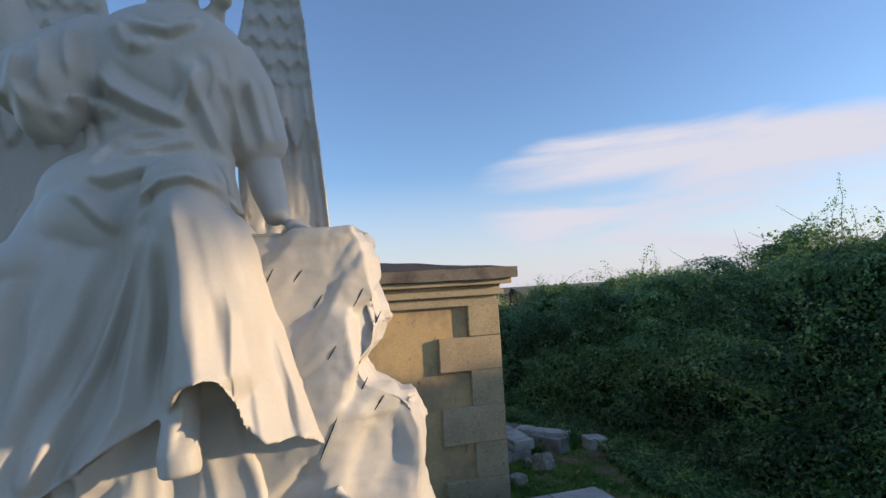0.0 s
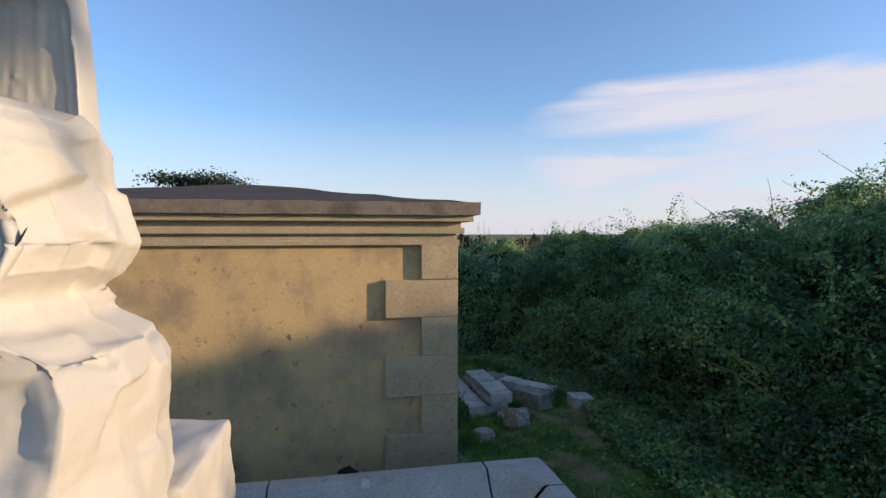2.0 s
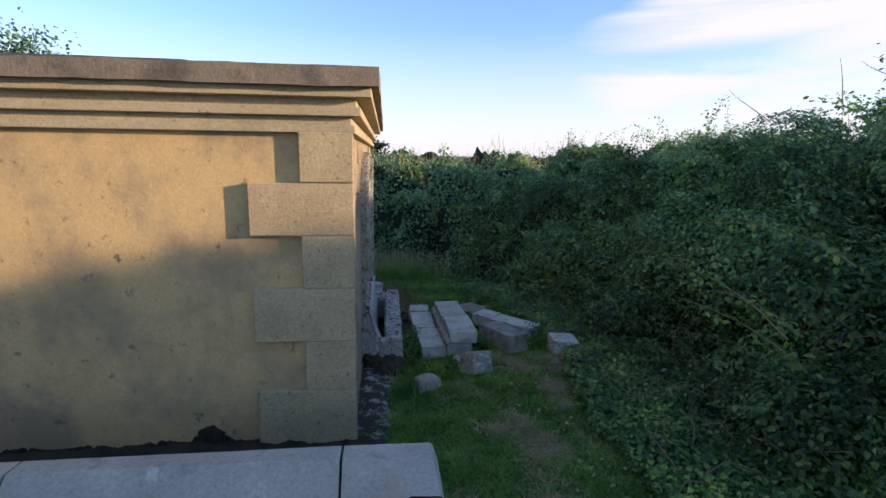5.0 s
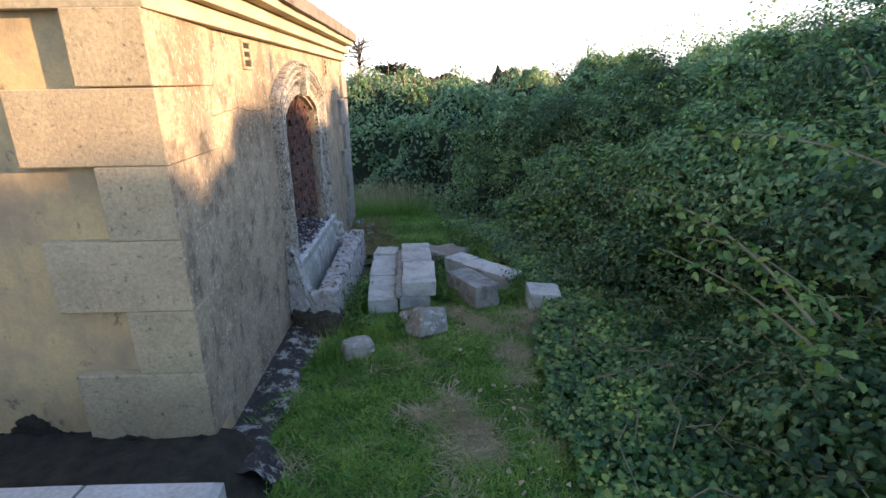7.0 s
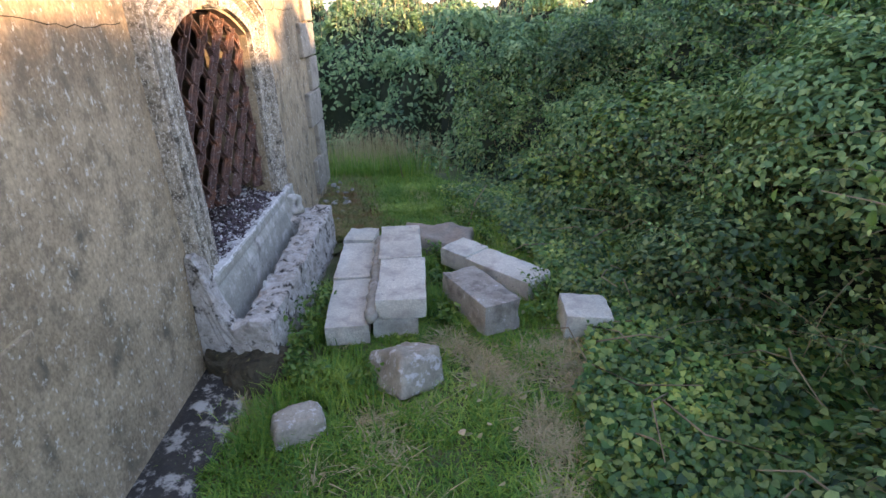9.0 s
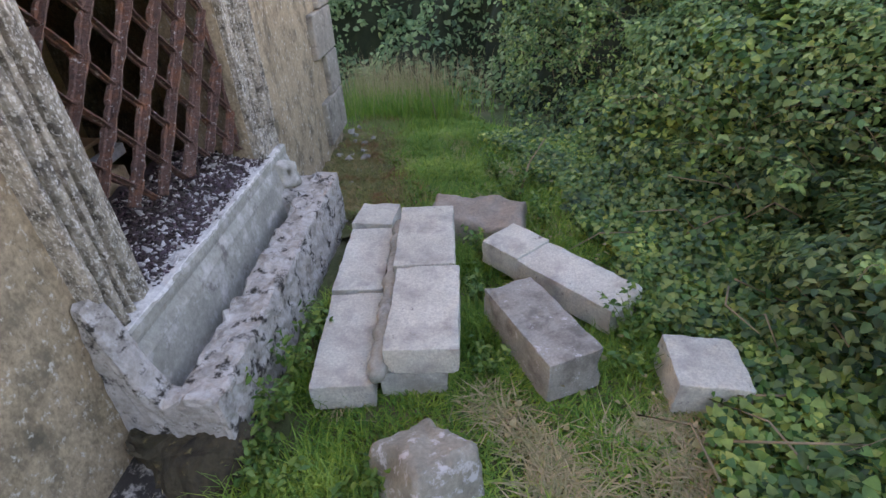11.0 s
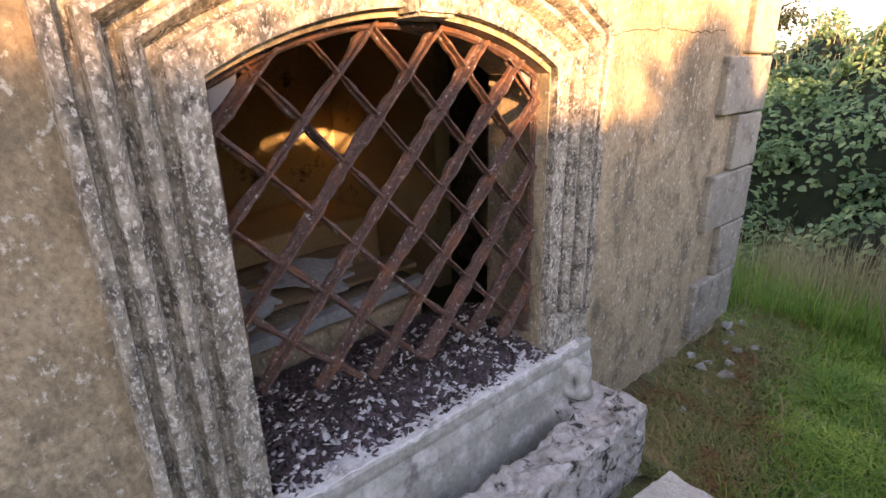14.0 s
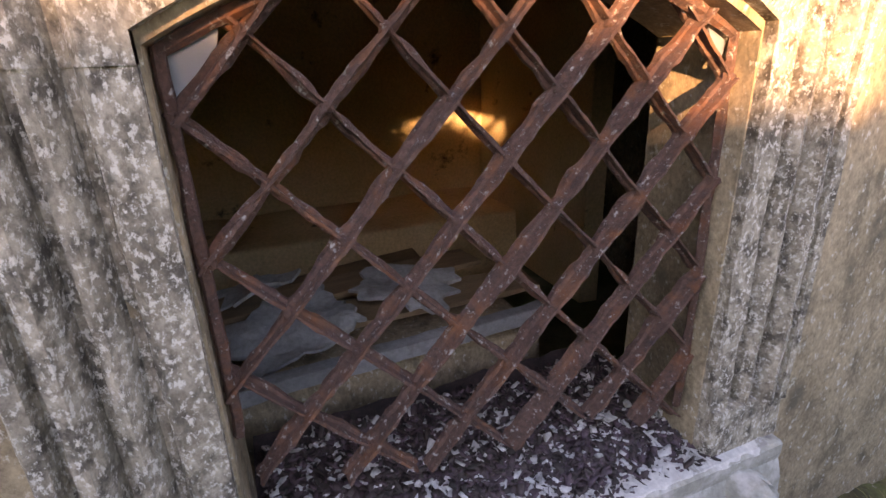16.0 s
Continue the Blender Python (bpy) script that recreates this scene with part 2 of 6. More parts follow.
# paler copy of bramble_leaf: haze and brightness of the high, far bank as colour
HAZE_LEAF = material("hazy_bramble_leaf", [(0.13, 0.26, 0.12), (0.22, 0.38, 0.17), (0.33, 0.49, 0.22)], 1.7, 40, 0.55, 0.0, vary=0.45, translucent=0.5)
IVY = material("ivy_leaf", [(0.045, 0.115, 0.025), (0.10, 0.22, 0.048), (0.22, 0.39, 0.08)], 3.5, 40, 0.50, 0.0, vary=0.6, translucent=0.25)
GRASS = material("grass_blade", [(0.085, 0.235, 0.028), (0.14, 0.32, 0.045), (0.26, 0.44, 0.08)], 2.6, 40, 0.6, 0.0, vary=0.35, translucent=0.3)
STRAW = material("dry_grass", [(0.34, 0.29, 0.14), (0.49, 0.43, 0.23)], 3.0, 40, 0.8, 0.0, vary=0.3, translucent=0.2)
CANE = material("dry_cane", [(0.20, 0.15, 0.085), (0.30, 0.23, 0.13)], 8.0, 40, 0.8, 0.2)
# near-black: the shade deep in the hedge given as a colour
SHADE = material("hedge_shade", [(0.010, 0.017, 0.006), (0.022, 0.034, 0.011)], 6.0, 30, 1.0, 0.8, 20)

# ---------------- helpers ----------------
rng = np.random.default_rng(7)


def mesh_object(name, bm, mat, parent=None, label="", smooth=False):
    me = bpy.data.meshes.new(name)
    bm.to_mesh(me)
    bm.free()
    if smooth:
        me.polygons.foreach_set("use_smooth", [True] * len(me.polygons))
    if mat:
        me.materials.append(mat)
    ob = new(name, me)
    if parent:
        ob.parent = parent
    if label:
        ob["label"] = label
    return ob


def part(name, bm, mat, parent, label="", smooth=False):
    return mesh_object(name, bm, mat, parent, label, smooth)


def soup(name, verts, faces, mat, parent=None, smooth=False):
    """Many small pieces as one mesh, from arrays of corners and triangles."""
    me = bpy.data.meshes.new(name)
    verts, faces = np.asarray(verts, np.float32), np.asarray(faces, np.int32)
    k = faces.shape[1]
    me.vertices.add(len(verts))
    me.vertices.foreach_set("co", verts.ravel())
    me.loops.add(faces.size)
    me.loops.foreach_set("vertex_index", faces.ravel())
    me.polygons.add(len(faces))
    me.polygons.foreach_set("loop_start", np.arange(0, faces.size, k, dtype=np.int32))
    if smooth:
        me.polygons.foreach_set("use_smooth", np.ones(len(faces), bool))
    me.update(calc_edges=True)
    me.materials.append(mat)
    ob = new(name, me)
    if parent:
        ob.parent = parent
    return ob


def empty(name, at=(0, 0, 0), label="", category="", group="", kind=""):
    ob = new(name)
    ob.location = at
    return tagged(ob, label, category, group, kind)


def box(bm, x0, x1, y0, y1, z0, z1, bevel=0.0, segments=1):
    """A box with eased edges."""
    r = bmesh.ops.create_cube(bm, size=1.0)
    bmesh.ops.transform(bm, matrix=Matrix.LocRotScale(((x0 + x1) / 2, (y0 + y1) / 2, (z0 + z1) / 2), None, (x1 - x0, y1 - y0, z1 - z0)), verts=r["verts"])
    if bevel:
        edges = list({e for v in r["verts"] for e in v.link_edges})
        bmesh.ops.bevel(bm, geom=edges, offset=bevel, segments=segments, affect="EDGES", profile=0.6)
    return bm


def roughen(bm, amount, scale, seed=0.0, detail=0.35):
    bm.normal_update()
    moves = []
    for v in bm.verts:
        p = v.co * scale + Vector((seed, seed * 1.7, seed * 0.6))
        moves.append(v.normal * amount * (noise.noise(p) + detail * noise.noise(p * 3.1)))
    for v, d in zip(bm.verts, moves):
        v.co += d


def rough_block(sx, sy, sz, cut=0.06, amount=0.012, scale=6.0, seed=0.0, bevel=0.012):
    """A worn block, base at z 0, subdivided and uneven."""
    bm = bmesh.new()
    box(bm, -sx / 2, sx / 2, -sy / 2, sy / 2, 0, sz)
    bmesh.ops.bevel(bm, geom=bm.edges[:], offset=bevel, segments=2, affect="EDGES", profile=0.6)
    for axis, size in ((0, sx), (1, sy), (2, sz)):
        n = max(1, int(size / cut))
        for k in range(1, n):
            c = -size / 2 + size * k / n if axis < 2 else size * k / n
            co, no = Vector((0, 0, 0)), Vector((0, 0, 0))
            co[axis], no[axis] = c, 1
            bmesh.ops.bisect_plane(bm, geom=bm.verts[:] + bm.edges[:] + bm.faces[:], plane_co=co, plane_no=no)
    roughen(bm, amount, scale, seed)
    return bm


def tube(bm, points, radii, sides=6):
    """A tapering round bar through points."""
    rings = []
    for i, p in enumerate(points):
        p = Vector(p)
        a, b = Vector(points[max(i - 1, 0)]), Vector(points[min(i + 1, len(points) - 1)])
        d = (b - a).normalized()
        u = d.orthogonal().normalized()
        w = d.cross(u)
        r = radii[i] if isinstance(radii, (list, tuple)) else radii
        rings.append([bm.verts.new(p + r * (math.cos(2 * math.pi * k / sides) * u + math.sin(2 * math.pi * k / sides) * w)) for k in range(sides)])
    for a, b in zip(rings, rings[1:]):
        for k in range(sides):
            bm.faces.new((a[k], a[(k + 1) % sides], b[(k + 1) % sides], b[k]))
    bm.faces.new(rings[0][::-1])
    bm.faces.new(rings[-1])
    return bm


def fbm(x, y, seed=0.0):
    """Soft array noise in -1..1, from a few crossed waves."""
    v = np.zeros_like(x, dtype=float)
    a, fq = 0.5, 1.0
    for k in range(5):
        c, s = math.cos(1.3 * k + seed), math.sin(1.3 * k + seed)
        u, w = c * x + s * y, -s * x + c * y
        v += a * np.sin(fq * u * 2.1 + 1.7 * np.sin(fq * w * 1.3 + seed) + seed * 3 + k) * np.cos(fq * w * 1.9 + 1.1 * np.sin(fq * u * 0.9) + k * 2.1)
        a, fq = a * 0.6, fq * 1.93
    return v


# ---------------- ground and bank ----------------
HEDGE_LINE = [(3.3, -30.0), (3.3, 0.0), (3.25, 3.0), (3.15, 4.2), (3.25, 5.2), (3.25, 6.0), (3.1, 6.9), (2.8, 7.7), (2.2, 8.5), (1.2, 9.1), (-0.5, 9.6), (-6.0, 10.0), (-30.0, 10.0)]


def into_bank(x, y):
    """How far inside the hedge line a place lies (negative: on the open grass)."""
    x, y = np.asarray(x, float), np.asarray(y, float)
    best = np.full(x.shape, 1e9)
    side = np.ones(x.shape)
    for (x0, y0), (x1, y1) in zip(HEDGE_LINE, HEDGE_LINE[1:]):
        dx, dy = x1 - x0, y1 - y0
        u = np.clip(((x - x0) * dx + (y - y0) * dy) / (dx * dx + dy * dy), 0, 1)
        d = np.hypot(x - x0 - u * dx, y - y0 - u * dy)
        cross = dx * (y - y0) - dy * (x - x0)
        nearer = d < best
        side = np.where(nearer, np.where(cross < 0, 1.0, -1.0), side)
        best = np.minimum(best, d)
    return best * side


def ground_z(x, y):
    x, y = np.asarray(x, float), np.asarray(y, float)
    t = np.clip((3.4 - y) / 2.6, 0, 1) * np.clip((2.6 - x) / 1.2, 0, 1)
    z = 0.40 * t * t * (3 - 2 * t) - 0.035 * np.clip(y - 5.0, 0, 6) + 0.012 * fbm(x * 1.5, y * 1.5, 0.4)
    return z


def bank_z(x, y):
    """The top of the brambles over the ground."""
    s = into_bank(x, y)
    prof = np.interp(s, [-0.6, -0.15, 0.0, 0.3, 0.6, 0.85, 1.05, 1.3, 1.7, 2.2, 2.7, 3.2, 4.5, 9.0], [-0.3, -0.1, 0.03, 0.08, 0.13, 0.26, 0.76, 1.05, 1.28, 1.48, 1.66, 1.80, 1.84, 1.78])
    far = np.interp(y, [-2, 2.0, 5.0, 8.0, 11.0], [1.0, 1.0, 0.96, 0.94, 0.905])
    tall = 0.37 * np.exp(-((x - 5.55) ** 2 / 0.40 + (y - 3.95) ** 2 / 0.55))
    # unseen swell behind the crest, added to shade the far side wall
    tall = tall + 0.26 * np.exp(-((x - 6.7) ** 2 / 0.4 + (y - 5.40) ** 2 / 0.30))
    lump = 0.46 * fbm(x * 1.0, y * 1.0, 1.1) + 0.34 * fbm(x * 2.4, y * 2.4, 2.3)
    swell = 0.75 * np.minimum(0, fbm(x * 2.4, y * 2.4, 2.3)) * np.clip((s - 0.8) / 0.4, 0, 1) * np.clip((2.5 - s) / 0.5, 0, 1)
    return ground_z(x, y) + prof * far + tall + lump * np.clip(s * 1.4, 0, 1) + swell


def sheet(name, xs, ys, zf, mat, parent=None, keep=None):
    X, Y = np.meshgrid(xs, ys, indexing="ij")
    Z = zf(X, Y)
    n, m = X.shape
    idx = np.arange(n * m).reshape(n, m)
    f = np.stack([idx[:-1, :-1], idx[1:, :-1], idx[1:, 1:], idx[:-1, 1:]], -1).reshape(-1, 4)
    if keep is not None:
        cx = (X[:-1, :-1] + X[1:, 1:]).ravel() / 2
        cy = (Y[:-1, :-1] + Y[1:, 1:]).ravel() / 2
        f = f[keep(cx, cy)]
    return soup(name, np.stack([X, Y, Z], -1).reshape(-1, 3), f, mat, parent, smooth=True)


near = np.arange(-6, 13.01, 0.12)
far_out = np.array([-2500, -800, -300, -120, -50, -25, -14, -9])
xs = np.concatenate([far_out, near, -far_out[::-1] + 4])
ground = tagged(sheet("ground", xs, xs, ground_z, TURF), "rough grass and earth around the tombs", "ground", kind="structure")

# ---------------- tomb ----------------
TX0, TX1, TY0, TY1, WALL_TOP = -1.52, 1.43, 3.75, 7.75, 1.74
WY0, WY1, SILL, SPRING, RISE = 5.25, 6.19, 0.36, 1.30, 0.125
WYC = (WY0 + WY1) / 2


def arch_z(y, y0=WY0, y1=WY1, rise=RISE, spring=SPRING):
    u = (y - (y0 + y1) / 2) / ((y1 - y0) / 2)
    half = (y1 - y0) / 2
    r = (half * half + rise * rise) / (2 * rise)
    return spring + math.sqrt(max(r * r - (u * half) ** 2, 0)) - (r - rise)


def wall_piece(bm, y0, y1, z0a, z0b, z1a, z1b, x0, x1):
    vs = [bm.verts.new(p) for p in ((x0, y0, z0a), (x1, y0, z0a), (x1, y1, z0b), (x0, y1, z0b), (x0, y0, z1a), (x1, y0, z1a), (x1, y1, z1b), (x0, y1, z1b))]
    for q in ((3, 2, 1, 0), (4, 5, 6, 7), (1, 2, 6, 5), (3, 0, 4, 7), (0, 1, 5, 4), (2, 3, 7, 6)):
        bm.faces.new([vs[k] for k in q])


bm = bmesh.new()
T = 0.24
wall_piece(bm, TY0 + 0.2, WY0, -0.4, -0.4, WALL_TOP, WALL_TOP, TX1 - T, TX1)
wall_piece(bm, WY1, TY1 - 0.2, -0.4, -0.4, WALL_TOP, WALL_TOP, TX1 - T, TX1)
wall_piece(bm, WY0, WY1, -0.4, -0.4, SILL, SILL, TX1 - T, TX1)
N = 24
for k in range(N):
    a, b = WY0 + (WY1 - WY0) * k / N, WY0 + (WY1 - WY0) * (k + 1) / N
    wall_piece(bm, a, b, arch_z(a), arch_z(b), WALL_TOP, WALL_TOP, TX1 - T, TX1)
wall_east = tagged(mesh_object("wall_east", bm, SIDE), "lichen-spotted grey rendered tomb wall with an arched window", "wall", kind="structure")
bm = bmesh.new()
box(bm, TX0, TX1, TY0, TY0 + 0.2, -0.4, WALL_TOP)
wall_south = tagged(mesh_object("wall_south", bm, RENDER), "ochre lime-rendered end wall of the tomb", "wall", kind="structure")
bm = bmesh.new()
box(bm, TX0, TX1, TY1 - 0.2, TY1, -0.4, WALL_TOP)
wall_north = tagged(mesh_object("wall_north", bm, SIDE), "grey rendered back wall of the tomb", "wall", kind="structure")
bm = bmesh.new()
box(bm, TX0, TX0 + 0.2, TY0 + 0.2, TY1 - 0.2, -0.4, WALL_TOP)
wall_west = tagged(mesh_object("wall_west", bm, INNER), "stained ochre plaster wall inside the tomb", "wall", kind="structure")
bm = bmesh.new()
box(bm, TX0 - 0.0, TX1 - 0.01, TY0 + 0.01, TY1 - 0.01, WALL_TOP, WALL_TOP + 0.08)
ceiling = tagged(mesh_object("ceiling", bm, INNER), "stained plaster ceiling of the tomb", "ceiling", kind="structure")
bm = bmesh.new()
box(bm, TX0 + 0.19, TX1 - T + 0.01, TY0 + 0.19, TY1 - 0.19, -0.4, -0.1)
floor = tagged(mesh_object("floor", bm, SOIL), "dark earth floor inside the tomb", "floor", kind="structure")


def ring(bm, out, z0, z1, bevel=0.006):
    """A moulding course round the tomb, proud of the walls by out."""
    box(bm, TX0 - out, TX1 + out, TY0 - out, TY1 + out, z0, z1, bevel, 2)


cornice = empty("cornice", (0, 0, WALL_TOP), "stepped stone cornice round the top of the tomb", "cornice", kind="structure")
for nm, out, z0, z1, mat in (("fillet", 0.045, 1.725, 1.762, CORNICE), ("hollow", 0.028, 1.76, 1.80, CORNICE), ("fillet", 0.075, 1.80, 1.842, CORNICE), ("hollow", 0.055, 1.84, 1.882, CORNICE),
                             ("corona", 0.125, 1.88, 1.925, CORNICE)):
    bm = bmesh.new()
    ring(bm, out, z0, z1)
    ob = part(nm, bm, mat, cornice)
    ob.matrix_parent_inverse = Matrix.Translation((0, 0, -WALL_TOP))
roof = empty("roof", (0, 0, 1.93), "low hipped stone slab roof, dark with lichen", "roof", kind="structure")
bm = bmesh.new()
box(bm, TX0 - 0.16, TX1 + 0.16, TY0 - 0.17, TY1 + 0.17, 1.922, 2.005)
for axis, lo, hi in ((0, TX0, TX1), (1, TY0, TY1)):
    for k in range(1, 26):
        co, no = Vector((0, 0, 0)), Vector((0, 0, 0))
        co[axis], no[axis] = lo - 0.15 + (hi - lo + 0.3) * k / 26, 1
        bmesh.ops.bisect_plane(bm, geom=bm.verts[:] + bm.edges[:] + bm.faces[:], plane_co=co, plane_no=no)
roughen(bm, 0.007, 5.0, 3.0, 0.8)
ob = part("edge_course", bm, CAPSTONE, roof, "weathered brown stone roof edge")
ob.matrix_parent_inverse = Matrix.Translation((0, 0, -1.93))
bm = bmesh.new()
cx, cy = (TX0 + TX1) / 2, (TY0 + TY1) / 2
a = [bm.verts.new(p) for p in ((TX0 - 0.15, TY0 - 0.16, 2.0), (TX1 + 0.15, TY0 - 0.16, 2.0), (TX1 + 0.15, TY1 + 0.16, 2.0), (TX0 - 0.15, TY1 + 0.16, 2.0))]
r0, r1 = bm.verts.new((cx, cy - 0.9, 2.215)), bm.verts.new((cx, cy + 0.9, 2.215))
for q in ((a[0], a[1], r0), (a[1], a[2], r1, r0), (a[2], a[3], r1), (a[3], a[0], r0, r1)):
    bm.faces.new(q)
bmesh.ops.subdivide_edges(bm, edges=bm.edges[:], cuts=9, use_grid_fill=True)
roughen(bm, 0.012, 3.0, 5.0, 0.6)
ob = part("slab", bm, ROOF, roof)
ob.matrix_parent_inverse = Matrix.Translation((0, 0, -1.93))

# quoins: long and short blocks up each seen corner
# quoin stone without the sunlit ochre that QUOIN carries in its colour
GREY_QUOIN = material("grey_quoin", [(0.27, 0.24, 0.19), (0.40, 0.355, 0.28)], 4, 80, 0.92, 0.5, 60, spots=(0.56, 0.52, 0.44), spot_scale=30, spot_at=0.62, spots2=(0.15, 0.13, 0.105), spot2_scale=12, spot2_at=0.6, local=True)
QZ = [(1.50, 1.725), (1.245, 1.488), (0.985, 1.236), (0.715, 0.976), (0.455, 0.706), (0.16, 0.446)]


def corner_quoin(k, z0, z1):
    """A block that wraps the corner: ochre as sunlit on the end wall, grey and all but flush on the side wall."""
    bm = bmesh.new()
    lx, ly = (0.25, 0.55) if k % 2 == 0 else (0.49, 0.47)
    box(bm, TX1 + 0.034 - lx, TX1 + 0.034, TY0 - 0.046, TY0 + ly - 0.046, z0 - 0.004, z1 + 0.0035, 0.004, 1)
    for v in bm.verts:
        v.co.x -= 0.027 * max(0.0, (v.co.y - TY0) / ly) * (v.co.x > TX1)
        v.co.y += 0.03 * noise.noise(Vector((k * 3.1, v.co.z * 9, 0))) * (v.co.y > TY0 + 0.3)
    bm.normal_update()
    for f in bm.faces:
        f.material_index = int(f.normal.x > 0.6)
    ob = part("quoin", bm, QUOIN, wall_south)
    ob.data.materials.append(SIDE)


for k, (z0, z1) in enumerate(QZ):
    corner_quoin(k, z0, z1)
    bm = bmesh.new()
    ly = 0.46 if k % 2 else 0.27
    box(bm, TX1 - 0.1, TX1 + 0.035, TY1 + 0.05 - ly, TY1 + 0.05, z0 - 0.14, z1 - 0.14, 0.007, 1)
    part("quoin", bm, GREY_QUOIN, wall_north)


def crack(points, parent):
    """A hairline crack in the render, along (y, z) points."""
    bm = bmesh.new()
    pts = []
    for (y0, z0), (y1, z1) in zip(points, points[1:]):
        for k in range(8):
            u = k / 8
            y, z = y0 + (y1 - y0) * u, z0 + (z1 - z0) * u
            pts.append((TX1 + 0.0006, y, z + 0.012 * noise.noise(Vector((y * 18, z * 18, 4)))))
    tube(bm, pts, [0.0014 + 0.0010 * noise.noise(Vector((p[1] * 30, p[2] * 30, 1))) for p in pts], 5)
    part("crack", bm, MOSS_AND_HOLLOW, parent)


crack([(3.85, 1.385), (4.15, 1.37), (4.5, 1.395), (4.8, 1.36), (5.02, 1.375)], wall_east)
crack([(6.42, 1.40), (6.6, 1.425), (6.85, 1.44), (7.1, 1.43), (7.35, 1.45)], wall_east)

# ---------------- statue and its plot ----------------


def loft(bm, rings):
    """Closed rings of points, skinned and capped."""
    vs = [[bm.verts.new(p) for p in r] for r in rings]
    n = len(vs[0])
    for a, b in zip(vs, vs[1:]):
        for k in range(n):
            bm.faces.new((a[k], a[(k + 1) % n], b[(k + 1) % n], b[k]))
    bm.faces.new(vs[0][::-1])
    bm.faces.new(vs[-1])


def ball(bm, at, radii, turn=(0, 0, 0), sub=3):
    bmesh.ops.create_icosphere(bm, subdivisions=sub, radius=1.0, matrix=Matrix.LocRotScale(at, Euler([radians(a) for a in turn]), radii))


def lerp(keys, u):
    return np.interp(u, [k[0] for k in keys], [k[1] for k in keys])


def robe_leg(bm, path, widths, folds, seed, z_amp):
    """A hanging cloth over a leg: an oval that widens downwards, with running folds."""
    rings = []
    steps, n = 46, 120
    for i in range(steps + 1):
        u = i / steps
        c = [lerp([(k / (len(path) - 1), p[a]) for k, p in enumerate(path)], u) for a in range(3)]
        w = [lerp([(k / (len(widths) - 1), p[a]) for k, p in enumerate(widths)], u) for a in range(2)]
        amp = z_amp * (0.15 + u) * min(1.0, 6 * u)
        ring = []
        for k in range(n):
            a = 2 * math.pi * k / n
            fold = 0.0
            for j, (m, ph, sl) in enumerate(folds):
                q = math.sin(m * a + ph + sl * u + 0.8 * noise.noise(Vector((a * 0.7, u * 2, seed + j))))
                fold += (1 - abs(q)) ** 2.0 * 1.3 - 0.55
            r = 1 + amp * fold
            ring.append((c[0] + w[0] * r * math.cos(a), c[1] + w[1] * r * math.sin(a), c[2] + 0.02 * u * math.sin(3 * a + seed)))
        rings.append(ring)
    loft(bm, rings)


